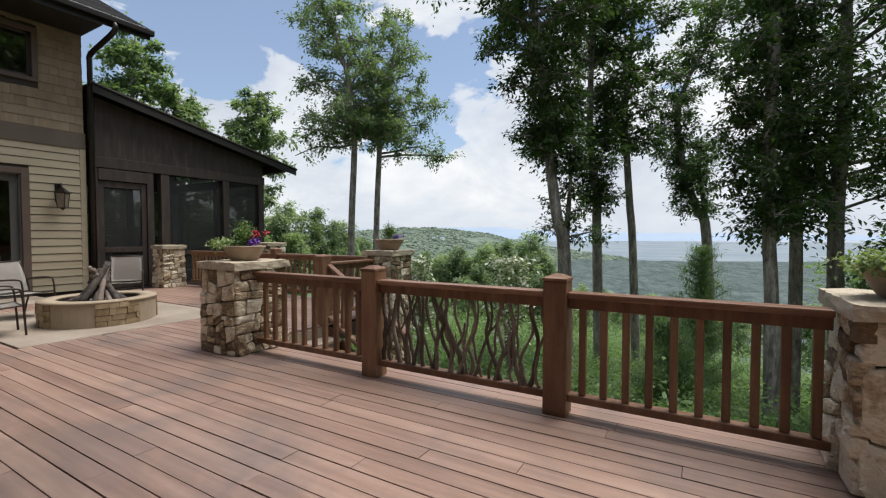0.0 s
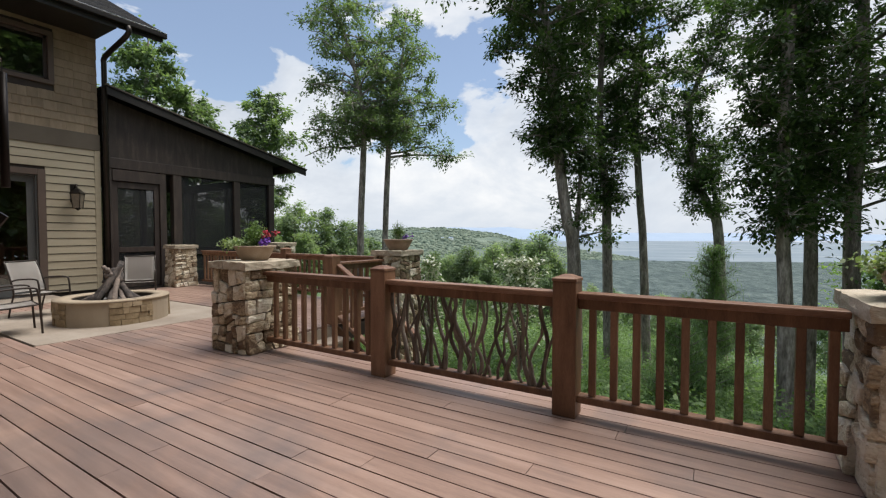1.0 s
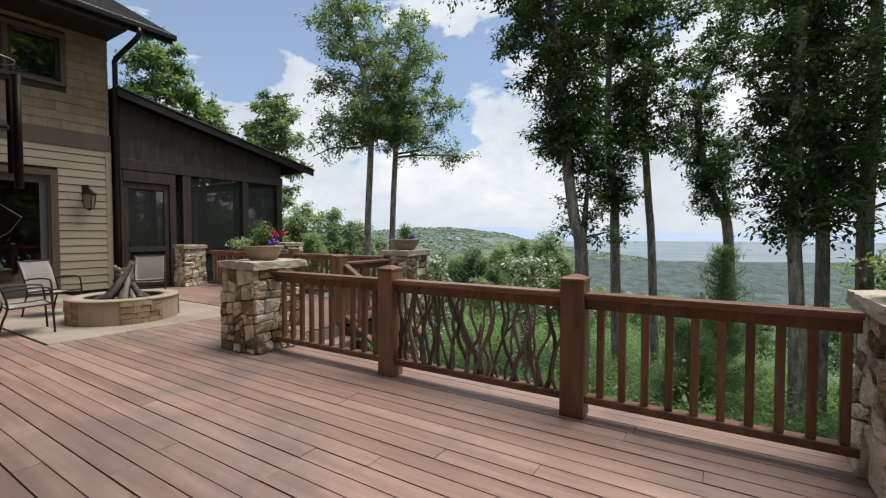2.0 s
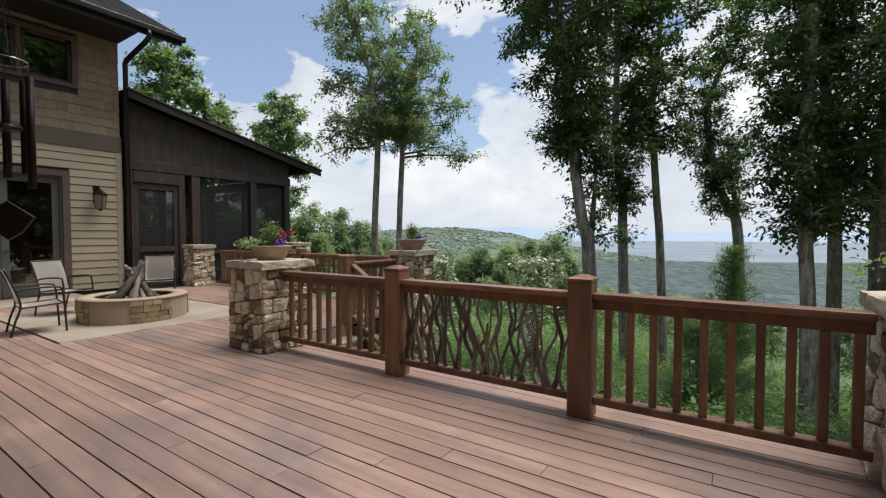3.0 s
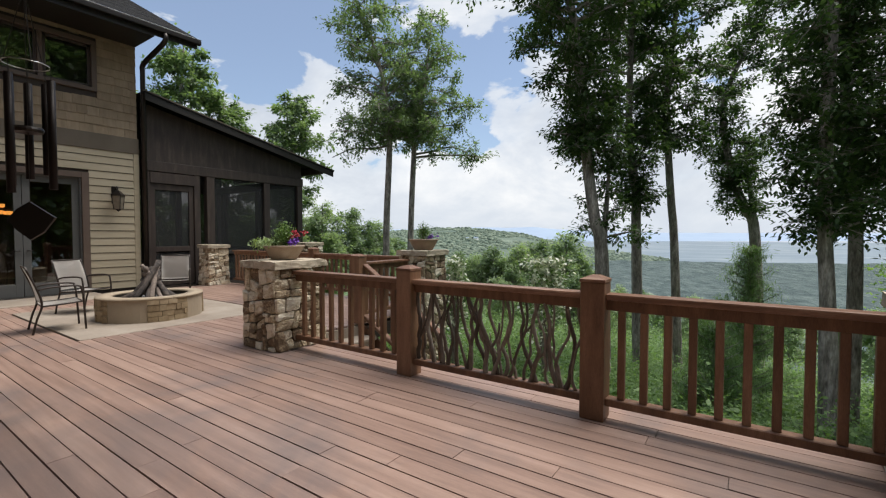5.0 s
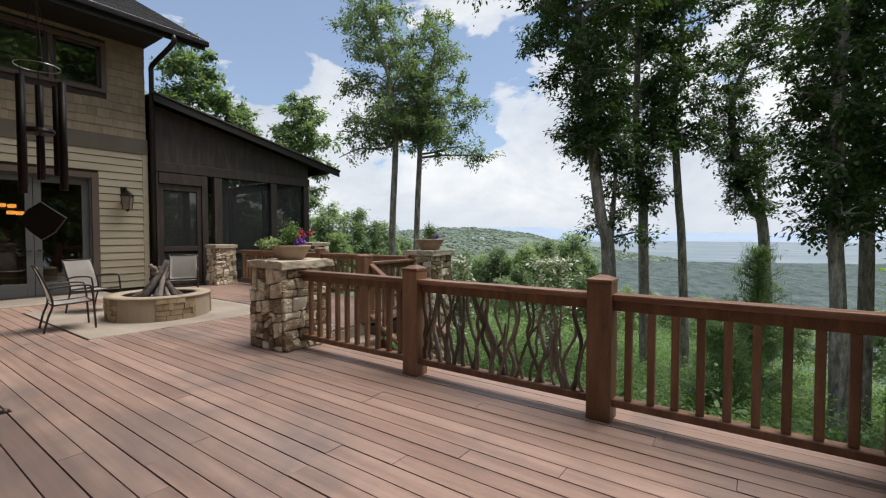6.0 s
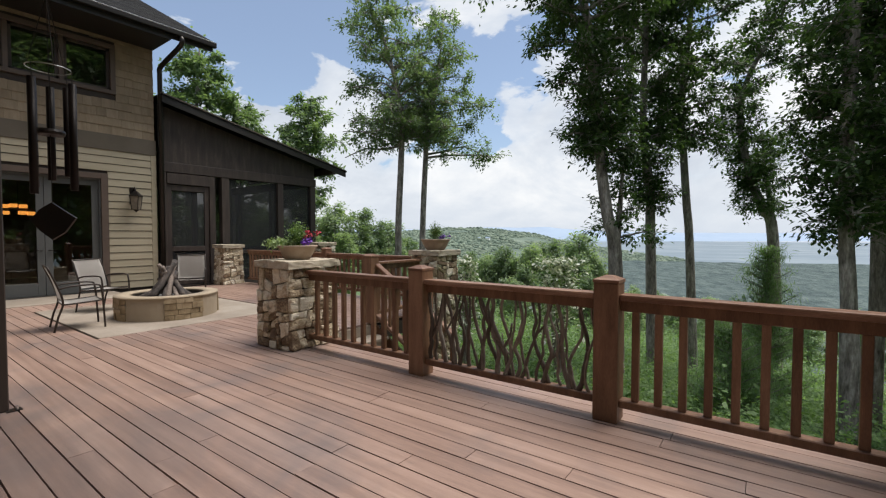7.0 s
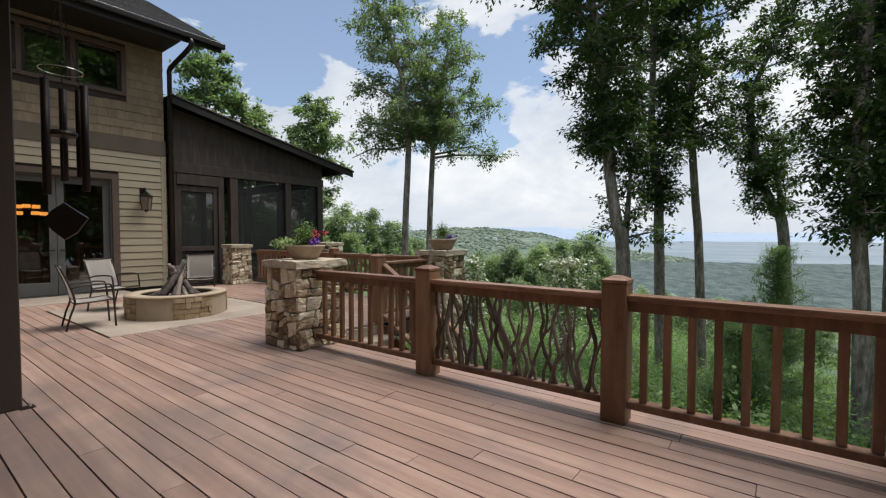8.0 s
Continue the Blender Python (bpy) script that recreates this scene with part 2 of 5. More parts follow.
LEAF_PALE = leaf_material("pale_trailing_leaf", (0.16, 0.22, 0.10), (0.26, 0.33, 0.16), (0.40, 0.46, 0.26))
PETAL_RED = leaf_material("crimson_petal", (0.35, 0.02, 0.04), (0.5, 0.04, 0.07), (0.6, 0.12, 0.14), 0.06)
PETAL_PURPLE = leaf_material("purple_petal", (0.09, 0.025, 0.25), (0.15, 0.04, 0.38), (0.25, 0.09, 0.5), 0.06)
GROUND = material("leafy_hillside", [(0.05, 0.085, 0.03), (0.085, 0.14, 0.05), (0.13, 0.18, 0.075)], 0.5, 0.95, 1.0, fine=6, bump_m=0.3)
# far land: distance haze is mixed into the base colours, hill to mountains and crowns
HILL = material("hazed_wooded_hillside", [(0.09, 0.13, 0.10), (0.125, 0.168, 0.125), (0.165, 0.21, 0.155), (0.22, 0.265, 0.195)], 0.02, 0.95, 1.0, fine=0.22, bump_m=8, lo=0.42, hi=0.72, wear=((0.22, 0.27, 0.19), 0.007, 0.6, 0.4))
RIDGE = material("haze_blue_wooded_ridge", [(0.036, 0.060, 0.058), (0.068, 0.099, 0.094), (0.115, 0.15, 0.136)], 0.09, 0.95, 1.0, fine=0.25, bump_m=8, lo=0.38, hi=0.62)
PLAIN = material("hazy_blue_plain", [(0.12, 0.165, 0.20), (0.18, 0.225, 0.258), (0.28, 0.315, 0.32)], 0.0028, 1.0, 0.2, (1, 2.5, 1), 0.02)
MOUNT = material("haze_blue_mountain", [(0.27, 0.345, 0.45), (0.31, 0.385, 0.48)], 0.004, 1.0, 0.0)
WOODS = material("hazed_crowns_on_the_hill", [(0.10, 0.142, 0.105), (0.145, 0.19, 0.138), (0.205, 0.25, 0.18)], 0.02, 0.95, 0.8, fine=0.5, rnd=0.5, island=True, bump_m=2)
WHITEHOUSE = material("white_farmhouse", [(0.7, 0.7, 0.68), (0.8, 0.8, 0.78)], 1)

# ---- building blocks ----


def thing(name, loc, label, category, group="", kind=""):
    ob = new(name)
    ob.location, ob.empty_display_size = loc, 0.1
    return tagged(ob, label, category, group, kind)


def attach(ob, parent):
    ob.parent = parent
    ob.matrix_parent_inverse = Matrix.Translation(-parent.location) if parent.type == "EMPTY" else Matrix.Identity(4)
    return ob


def mesh_from(name, verts, faces, mat, smooth=False):
    me = bpy.data.meshes.new(name)
    me.from_pydata(verts, [], faces)
    if smooth:
        me.polygons.foreach_set("use_smooth", [True] * len(me.polygons))
    for mm in (mat if isinstance(mat, (list, tuple)) else [mat]):
        me.materials.append(mm)
    return me


def part(name, bm, mat, parent=None, label="", smooth=False):
    me = bpy.data.meshes.new(name)
    bmesh.ops.recalc_face_normals(bm, faces=bm.faces)
    bm.to_mesh(me)
    bm.free()
    if smooth:
        me.polygons.foreach_set("use_smooth", [True] * len(me.polygons))
    me.materials.append(mat)
    ob = new(name, me)
    if parent is not None:
        attach(ob, parent)
    return tagged(ob, label)


def piece(name, me, parent, loc, scale=(1, 1, 1), rot=(0, 0, 0)):
    ob = new(name, me)
    ob.location, ob.scale, ob.rotation_euler = loc, scale, rot
    return attach(ob, parent)


def block(lo, hi, bevel=0.006, bm=None, m=None, seg=1):
    """A block from corner to corner, with its edges eased, added to bm."""
    own = bmesh.new()
    lo, hi = Vector(lo), Vector(hi)
    bmesh.ops.create_cube(own, size=1, matrix=Matrix.Translation((lo + hi) / 2) @ Matrix.Diagonal((*(hi - lo), 1)))
    if bevel:
        bmesh.ops.bevel(own, geom=own.edges[:], offset=bevel, segments=seg, affect="EDGES", profile=0.6)
    if m is not None:
        bmesh.ops.transform(own, matrix=m, verts=own.verts)
    return merge(bm, own)


def merge(bm, own):
    if bm is None:
        return own
    vs = [bm.verts.new(v.co) for v in own.verts]
    own.verts.index_update()
    for f in own.faces:
        bm.faces.new([vs[v.index] for v in f.verts])
    own.free()
    return bm


def tube(path, radii, sides=8, bm=None, cap=True):
    """A round bar along a path; radii: one number or one for each point."""
    bm = bm or bmesh.new()
    path = [Vector(p) for p in path]
    if isinstance(radii, (int, float)):
        radii = [radii] * len(path)
    radii = [float(r) for r in radii]
    ring, rings, side = None, [], None
    for i, p in enumerate(path):
        d = (path[min(i + 1, len(path) - 1)] - path[max(i - 1, 0)]).normalized()
        side = d.orthogonal().normalized() if side is None else (side - d * side.dot(d)).normalized()
        up = d.cross(side)
        rings.append([bm.verts.new(p + radii[i] * (math.cos(a) * side + math.sin(a) * up)) for a in (2 * math.pi * k / sides for k in range(sides))])
    for a, b in zip(rings, rings[1:]):
        for k in range(sides):
            bm.faces.new((a[k], a[(k + 1) % sides], b[(k + 1) % sides], b[k]))
    if cap:
        bm.faces.new(rings[0][::-1])
        bm.faces.new(rings[-1])
    return bm


def lathe(profile, centre, sides=32, bm=None, squash=(1, 1)):
    bm = bm or bmesh.new()
    c = Vector(centre)
    rings = [[bm.verts.new(c + Vector((r * squash[0] * math.cos(2 * math.pi * k / sides), r * squash[1] * math.sin(2 * math.pi * k / sides), z))) for k in range(sides)] for r, z in profile]
    for a, b in zip(rings, rings[1:]):
        for k in range(sides):
            bm.faces.new((a[k], a[(k + 1) % sides], b[(k + 1) % sides], b[k]))
    return bm


def bend(points, n=6):
    """A smooth line through the points."""
    pts = [Vector(p) for p in points]
    pts = [2 * pts[0] - pts[1]] + pts + [2 * pts[-1] - pts[-2]]
    out = []
    for a, b, c, d in zip(pts, pts[1:], pts[2:], pts[3:]):
        for k in range(n):
            t = k / n
            out.append(0.5 * (2 * b + (c - a) * t + (2 * a - 5 * b + 4 * c - d) * t * t + (3 * b - a - 3 * c + d) * t ** 3))
    return out + [pts[-2]]


def leaf_mesh(name, centres, size, mat, rng, flat=0.5, slim=0.55, extra=None, along=None):
    """One mesh of many small folded leaves about the given points. extra: a second stuff for some of them. along: which way each one points."""
    n = len(centres)
    a = rng.uniform(0, 2 * math.pi, n)
    tilt = rng.normal(-0.25, flat, n)
    d = np.stack([np.cos(a) * np.cos(tilt), np.sin(a) * np.cos(tilt), np.sin(tilt)], 1)
    if along is not None:
        d = along + rng.normal(0, 0.55, (n, 3))
        d[:, 2] = d[:, 2] * 0.8 - 0.35
        d /= np.linalg.norm(d, axis=1)[:, None] + 1e-6
        a = np.arctan2(d[:, 1], d[:, 0])
    s = np.stack([-np.sin(a), np.cos(a), rng.normal(0, 0.42, n)], 1)
    s /= np.linalg.norm(s, axis=1)[:, None]
    ln = (size * rng.uniform(0.6, 1.3, n))[:, None]
    w = ln * slim * 0.5
    up = np.cross(d, s)
    mid = centres + d * ln * 0.45
    v = np.stack([centres, mid + s * w + up * w * 0.3, centres + d * ln, mid - s * w + up * w * 0.3], 1).reshape(-1, 3)
    me = bpy.data.meshes.new(name)
    me.vertices.add(4 * n)
    me.loops.add(4 * n)
    me.polygons.add(n)
    me.vertices.foreach_set("co", v.ravel())
    me.loops.foreach_set("vertex_index", np.arange(4 * n, dtype=np.int32))
    me.polygons.foreach_set("loop_start", np.arange(0, 4 * n, 4, dtype=np.int32))
    me.materials.append(mat)
    if extra is not None:
        me.materials.append(extra[0])
        me.polygons.foreach_set("material_index", (rng.random(n) < extra[1]).astype(np.int32))
    me.update(calc_edges=True)
    return me

# ---- the land ----
AHEAD, ASIDE = Vector((-0.606, 0.7955, 0)), Vector((0.7955, 0.606, 0))


def spot(ahead, aside, z=0.0):
    """A place by metres out from the deck towards the valley and along the view's right."""
    p = AHEAD * ahead + ASIDE * aside
    return Vector((p.x, p.y, z))


def land(x, y):
    s = y - 3.5 + 0.55 * min(0.0, x + 16) + 0.25 * max(0.0, min(x, 30.0) - 2)
    if s < 0:
        z = -0.95
    elif s < 22:
        z = -0.95 - 0.19 * s
    else:
        z = -5.13 - 0.24 * (s - 22)
    r = math.hypot(x, y)
    z += 0.12 * noise.noise((x * 0.5, y * 0.5, 0)) * min(1, max(s, 0) / 2) + (1.5 * noise.noise((x * 0.02, y * 0.02, 3)) if r > 60 else 0)
    return max(z, -62 + 3 * noise.noise((x * 0.003, y * 0.003, 7)))


def make_ground():
    rings = [0.0] + [1.2 * 1.085 ** k for k in range(102)]
    rings = [r for r in rings if r < 4700] + [4700]
    sides, verts, faces = 120, [], []
    for r in rings:
        for k in range(sides):
            a = 2 * math.pi * k / sides
            x, y = r * math.cos(a), r * math.sin(a)
            verts.append((x, y, land(x, y)))
    for i in range(len(rings) - 1):
        for k in range(sides):
            a, b = i * sides + k, i * sides + (k + 1) % sides
            faces.append((a, b, b + sides, a + sides))
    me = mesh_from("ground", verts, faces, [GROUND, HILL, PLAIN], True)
    # rings farther out take the haze-tinted colours
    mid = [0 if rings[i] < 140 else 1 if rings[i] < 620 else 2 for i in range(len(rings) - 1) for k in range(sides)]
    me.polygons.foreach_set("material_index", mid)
    tagged(new("ground", me), "green wooded hillside falling to a hazy valley", "ground", kind="structure")


make_ground()


def ridge(name, label, mat, near, far, bottom, tops, lump, seed):
    """A range of hills: a slope from near to far whose crest follows tops (bearing in degrees off the view, rise as a slope)."""
    rng = np.random.default_rng(seed)
    bear = np.linspace(tops[0][0], tops[-1][0], 150)
    rise = np.interp(bear, [t[0] for t in tops], [t[1] for t in tops])
    verts, faces, rows = [], [], 26
    for j in range(rows):
        v = j / (rows - 1)
        for b, e in zip(bear, rise):
            d = near + (far - near) * v
            c = math.cos(radians(b))
            top = EYE + e * far
            z = bottom + (top - bottom) * (v ** 0.8)
            p = spot(d, d * math.tan(radians(b)))
            k = noise.noise((p.x / lump, p.y / lump, seed)) + 0.6 * noise.noise((p.x / lump * 3.1, p.y / lump * 3.1, seed + 5))
            verts.append((p.x, p.y, z + k * lump * (0.06 if j < rows - 1 else 0.04)))
    n = len(bear)
    for j in range(rows - 1):
        for i in range(n - 1):
            faces.append((j * n + i, j * n + i + 1, (j + 1) * n + i + 1, (j + 1) * n + i))
    tagged(new(name, mesh_from(name, verts, faces, mat, True)), label, "hills", kind="structure")
    return np.array(verts).reshape(rows, n, 3)


def wooded(grid, count, low, high, mat, label, seed):
    """Crowns of trees strewn over a range of hills: rough lumps of many sizes, thicker in some places than in others."""
    rng = np.random.default_rng(seed)
    bm = bmesh.new()
    bmesh.ops.create_icosphere(bm, subdivisions=1, radius=1)
    lump = np.array([v.co for v in bm.verts])
    tris = np.array([[v.index for v in f.verts] for f in bm.faces])
    bm.free()
    rows, cols = grid.shape[:2]
    verts, faces = [], []
    while len(verts) < count:
        i, j = rng.uniform(0, rows - 1.001), rng.uniform(0, cols - 1.001)
        a, b = int(i), int(j)
        p = grid[a, b] + (grid[a + 1, b] - grid[a, b]) * (i - a) + (grid[a, b + 1] - grid[a, b]) * (j - b)
        if noise.noise((p[0] / 70, p[1] / 70, seed)) < -0.28:
            continue
        r = low + (high - low) * rng.uniform() ** 2.2
        q = lump * (r * rng.uniform(0.8, 1.3), r * rng.uniform(0.8, 1.3), r * rng.uniform(0.4, 0.75)) * rng.uniform(0.7, 1.25, (len(lump), 1))
        faces.append(tris + len(verts) * len(lump))
        verts.append(q + p + (0, 0, r * 0.1))
    v, f = np.concatenate(verts), np.concatenate(faces)
    tagged(new("hillside_woods", mesh_from("hillside_woods", v.tolist(), f.tolist(), mat, True)), label, "woods", kind="stuff")


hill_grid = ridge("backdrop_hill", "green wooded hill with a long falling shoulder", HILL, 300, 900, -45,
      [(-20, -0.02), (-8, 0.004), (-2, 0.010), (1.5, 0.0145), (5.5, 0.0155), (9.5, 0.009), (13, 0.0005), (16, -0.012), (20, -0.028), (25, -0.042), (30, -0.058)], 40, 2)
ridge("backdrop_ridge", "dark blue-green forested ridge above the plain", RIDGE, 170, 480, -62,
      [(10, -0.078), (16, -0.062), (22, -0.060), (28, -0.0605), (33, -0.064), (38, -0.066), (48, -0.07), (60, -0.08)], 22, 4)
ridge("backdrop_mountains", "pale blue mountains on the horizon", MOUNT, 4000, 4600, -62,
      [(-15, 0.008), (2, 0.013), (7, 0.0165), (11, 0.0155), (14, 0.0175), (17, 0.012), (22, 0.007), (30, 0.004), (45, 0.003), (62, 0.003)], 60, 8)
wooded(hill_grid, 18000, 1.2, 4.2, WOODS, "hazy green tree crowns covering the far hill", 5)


def farmhouse(bearing, d, z, w):
    p = spot(d, d * math.tan(radians(bearing)))
    t = thing("farmhouse", (p.x, p.y, z), "small white farmhouse far off on the wooded hill", "house", "farmhouses on the hill")
    part("wall", block((p.x - w, p.y - w * 0.6, z - 4), (p.x + w, p.y + w * 0.6, z + w * 0.6), 0), WHITEHOUSE, t)
    bm = bmesh.new()
    v = [bm.verts.new((p.x + a * w * 1.1, p.y + b * w * 0.7, z + w * c)) for a, b, c in ((-1, -1, 0.6), (1, -1, 0.6), (1, 1, 0.6), (-1, 1, 0.6), (-1, 0, 1.0), (1, 0, 1.0))]
    for f in ((0, 1, 5, 4), (2, 3, 4, 5), (0, 4, 3), (1, 2, 5), (0, 3, 2, 1)):
        bm.faces.new([v[i] for i in f])
    # the roof borrows the mountains' haze-blue colour
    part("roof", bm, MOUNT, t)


farmhouse(6.7, 636, -5.0, 3.0)
farmhouse(5.6, 660, -4.5, 2.0)
farmhouse(24.0, 810, -31, 3.5)

# ---- deck ----
GAP0, STEP = 0.475, 0.1445
deck = thing("floor", (-4, 2, 0), "weathered red-brown composite deck of long narrow boards", "deck floor", kind="structure")
bm = block((-12.7, -3.0, -0.30), (3.6, 3.645, -0.08), 0)
block((-12.7, 3.645, -0.30), (-4.95, 6.95, -0.08), 0, bm)
part("deck_frame", bm, DARK, deck, "joists coloured dark as shade below the boards")
BOARD = []
for k in range(3):
    b = block((-0.5, -0.5, -1), (0.5, 0.5, 0), 0)
    me = bpy.data.meshes.new("board")
    bmesh.ops.recalc_face_normals(b, faces=b.faces)
    b.to_mesh(me)
    b.free()
    me.materials.append(DECK)
    BOARD.append(me)
JOINTS = {3: -2.58, 7: -2.15, 10: -1.75, 13: -0.89, 19: -0.50, 16: -0.07, 6: -3.0, 17: -1.80, 2: -3.42, 8: -3.92, 11: -3.4}
PATIO = (-10.4, -7.05, 1.95, 4.75)


def deck_row(n, rng):
    y0 = GAP0 + n * STEP
    yc, w = y0 + STEP / 2, STEP - 0.0095
    hi = 3.6 if yc < 3.62 else -4.95
    cuts = [-12.2, hi]
    x = JOINTS.get(n, rng.uniform(-3.5, 2.2))
    while x > -11.8:
        if x < hi - 0.6:
            cuts.append(x)
        x -= rng.uniform(3.2, 4.9)
    cuts.sort()
    for a, b in zip(cuts, cuts[1:]):
        spans = [(a, b)]
        if PATIO[2] < yc < PATIO[3]:
            spans = [s for s in ((a, min(b, PATIO[0])), (max(a, PATIO[1]), b)) if s[1] - s[0] > 0.05]
        for p, q in spans:
            piece("board", rng.choice(BOARD), deck, ((p + q) / 2, yc + rng.uniform(-0.0012, 0.0012), rng.uniform(-0.0015, 0.0015)), (q - p - 0.004, w, 0.028))


rng = random.Random(4)
for n in range(-24, 44):
    deck_row(n, rng)

bm = block((PATIO[0], PATIO[2], -0.2), (PATIO[1], PATIO[3], 0.006), 0.004)
tagged(part("patio_slab", bm, CONCRETE), "pale stained concrete pad round the fire pit", "paving", kind="structure")
bm = block((-12.65, 0.3, -0.2), (-11.3, 3.8, 0.012), 0.004)
tagged(part("threshold_slab", bm, CONCRETE), "pale concrete strip before the glass doors", "paving", kind="structure")
bm = block((-4.94, 3.66, -0.34), (3.6, 3.70, -0.03), 0.003)
tagged(part("rim_board", bm, STAIN), "brown rim board along the deck edge", "trim", kind="structure")

# ---- stone piers ----


def rubble(rng, x0, x1, z0, z1, size):
    """Outlines of squared rubble that fill a face: blocks, ledges and small fillers, split out of one another."""
    cells = []

    def between(p, q, t):
        return (p[0] + (q[0] - p[0]) * t, p[1] + (q[1] - p[1]) * t)

    def split(a, b, c, d):
        """a, b: the lower corners; c, d: the upper ones, going round."""
        w, h = (b[0] - a[0] + c[0] - d[0]) / 2, (d[1] - a[1] + c[1] - b[1]) / 2
        most_w, most_h = size * rng.uniform(0.6, 1.6), size * rng.uniform(0.35, 1.35)
        if (w <= most_w and h <= most_h) or (w < 0.12 and h < 0.12) or max(w, h) < 0.07:
            mid = ((a[0] + c[0]) / 2, (a[1] + c[1]) / 2)
            line = []
            for p, q, r in ((d, a, b), (a, b, c), (b, c, d), (c, d, a)):
                k = rng.uniform(0.03, 0.2)
                line += [between(between(q, p, k), mid, 0.03), between(between(q, r, rng.uniform(0.03, 0.2)), mid, 0.03)]
            cells.append(line)
            return
        t = rng.uniform(0.32, 0.68)
        u = min(0.8, max(0.2, t + rng.uniform(-0.16, 0.16)))
        if h / most_h > w / most_w:
            p, q = between(a, d, t), between(b, c, u)
            split(a, b, q, p)
            split(p, q, c, d)
        else:
            p, q = between(a, b, t), between(d, c, u)
            split(a, p, q, d)
            split(p, b, c, q)

    split((x0, z0), (x1, z0), (x1, z1), (x0, z1))
    return cells


def stone_piece(rng, poly, frame_of, deep, proud):
    """A rough stone: its outline set back in the joint, its face bulging and uneven."""
    cx, cz = sum(p[0] for p in poly) / len(poly), sum(p[1] for p in poly) / len(poly)
    line = []
    for p, q in zip(poly, poly[1:] + poly[:1]):
        line.append(p)
        if math.hypot(q[0] - p[0], q[1] - p[1]) > 0.06:
            line.append(((p[0] + q[0]) / 2, (p[1] + q[1]) / 2))
    reach = max(math.hypot(p[0] - cx, p[1] - cz) for p in line)
    verts, faces, n = [], [], len(line)
    o = rng.uniform(0, 90)
    tilt = (rng.uniform(-0.08, 0.08), rng.uniform(-0.08, 0.08))
    for inset, out in ((0.004, -deep), (0.004, proud - 0.009), (0.010, proud - 0.001), (0.27 * reach, proud + 0.004), (0.58 * reach, proud + 0.005)):
        for x, z in line:
            d = math.hypot(x - cx, z - cz) + 1e-6
            f = max(0.2 if inset < 0.5 * reach else 0.12, 1 - inset / d)
            j = noise.noise((x * 22, z * 22, o)) * 0.004
            px, pz = cx + (x - cx) * f + j, cz + (z - cz) * f + noise.noise((x * 19, z * 25, o + 7)) * 0.004
            bump = 0 if out < 0 else noise.noise((px * 13, pz * 13, o)) * 0.015 + noise.noise((px * 31, pz * 31, o)) * 0.008 + (px - cx) * tilt[0] + (pz - cz) * tilt[1]
            verts.append(frame_of(px, pz, out + bump))
    verts.append(frame_of(cx, cz, proud + 0.007 + noise.noise((cx * 13, cz * 13, o)) * 0.012))
    for r in range(4):
        for k in range(n):
            faces.append((r * n + k, r * n + (k + 1) % n, (r + 1) * n + (k + 1) % n, (r + 1) * n + k))
    for k in range(n):
        faces.append((4 * n + k, 4 * n + (k + 1) % n, 5 * n))
    bm = bmesh.new()
    vs = [bm.verts.new(v) for v in verts]
    for f in faces:
        bm.faces.new([vs[i] for i in f])
    return bm


def stone_pier(cx, cy, w, d, bottom, top, label, seed, size=0.17):
    rng = random.Random(seed)
    t = thing("stone_pier", (cx, cy, bottom), label, "stone pillar", "stone piers of the deck")
    part("mortar_core", block((cx - w / 2 + 0.05, cy - d / 2 + 0.05, bottom), (cx + w / 2 - 0.05, cy + d / 2 - 0.05, top), 0), MORTAR, t)
    for nx, ny in ((1, 0), (-1, 0), (0, -1), (0, 1)):
        half = d / 2 if nx else w / 2 - 0.02

        def frame_of(u, z, out, nx=nx, ny=ny):
            flare = 0.035 * max(0.0, 1 - (z - bottom) / 0.8)
            e = (w / 2 if nx else d / 2) - 0.015 + out + flare
            return (cx + nx * e, cy + u * (1 + flare), z) if nx else (cx + u * (1 + flare), cy + ny * e, z)

        for poly in rubble(rng, -half, half, bottom, top, size):
            part("stone", stone_piece(rng, poly, frame_of, 0.06, rng.uniform(-0.010, 0.034)), STONE, t)
    # two rough slabs make the cap
    c = 0.03
    m = cx + rng.uniform(-0.08, 0.08)
    for a, b in ((cx - w / 2 - c, m - 0.003), (m + 0.003, cx + w / 2 + c)):
        bm = block((a, cy - d / 2 - c, top), (b, cy + d / 2 + c, top + 0.09), 0)
        bmesh.ops.subdivide_edges(bm, edges=bm.edges[:], cuts=9, use_grid_fill=True)
        for v in bm.verts:
            v.co += noise.noise_vector(v.co * 13) * 0.012 + noise.noise_vector(v.co * 4) * 0.010 + noise.noise_vector(v.co * 31) * 0.006
            v.co.z = max(v.co.z, top - 0.004)
        part("cap_slab", bm, CAPSTONE, t, "rough sandstone slab")
    return t


stone_pier(-4.80, 3.40, 0.66, 0.70, 0.0, 0.965, "square rubble-stone pier with a sandstone cap on the deck", 11, 0.215)
stone_pier(1.04, 3.40, 0.66, 0.72, 0.0, 0.925, "square rubble-stone pier of large blocks at the rail end", 5, 0.34)
stone_pier(-4.87, 6.35, 0.62, 0.62, -1.5, 1.0, "tall rubble-stone pier beside the stairs", 23, 0.215)
stone_pier(-12.1, 6.34, 0.52, 0.56, 0.0, 1.0, "rubble-stone pier by the porch screen door", 31, 0.215)
stone_pier(-10.6, 8.3, 0.6, 0.6, -1.5, 1.05, "rubble-stone pier beyond the far rail", 37)

# ---- rails ----
RAIL_TOP, RAIL_LOW = 0.94, 0.17


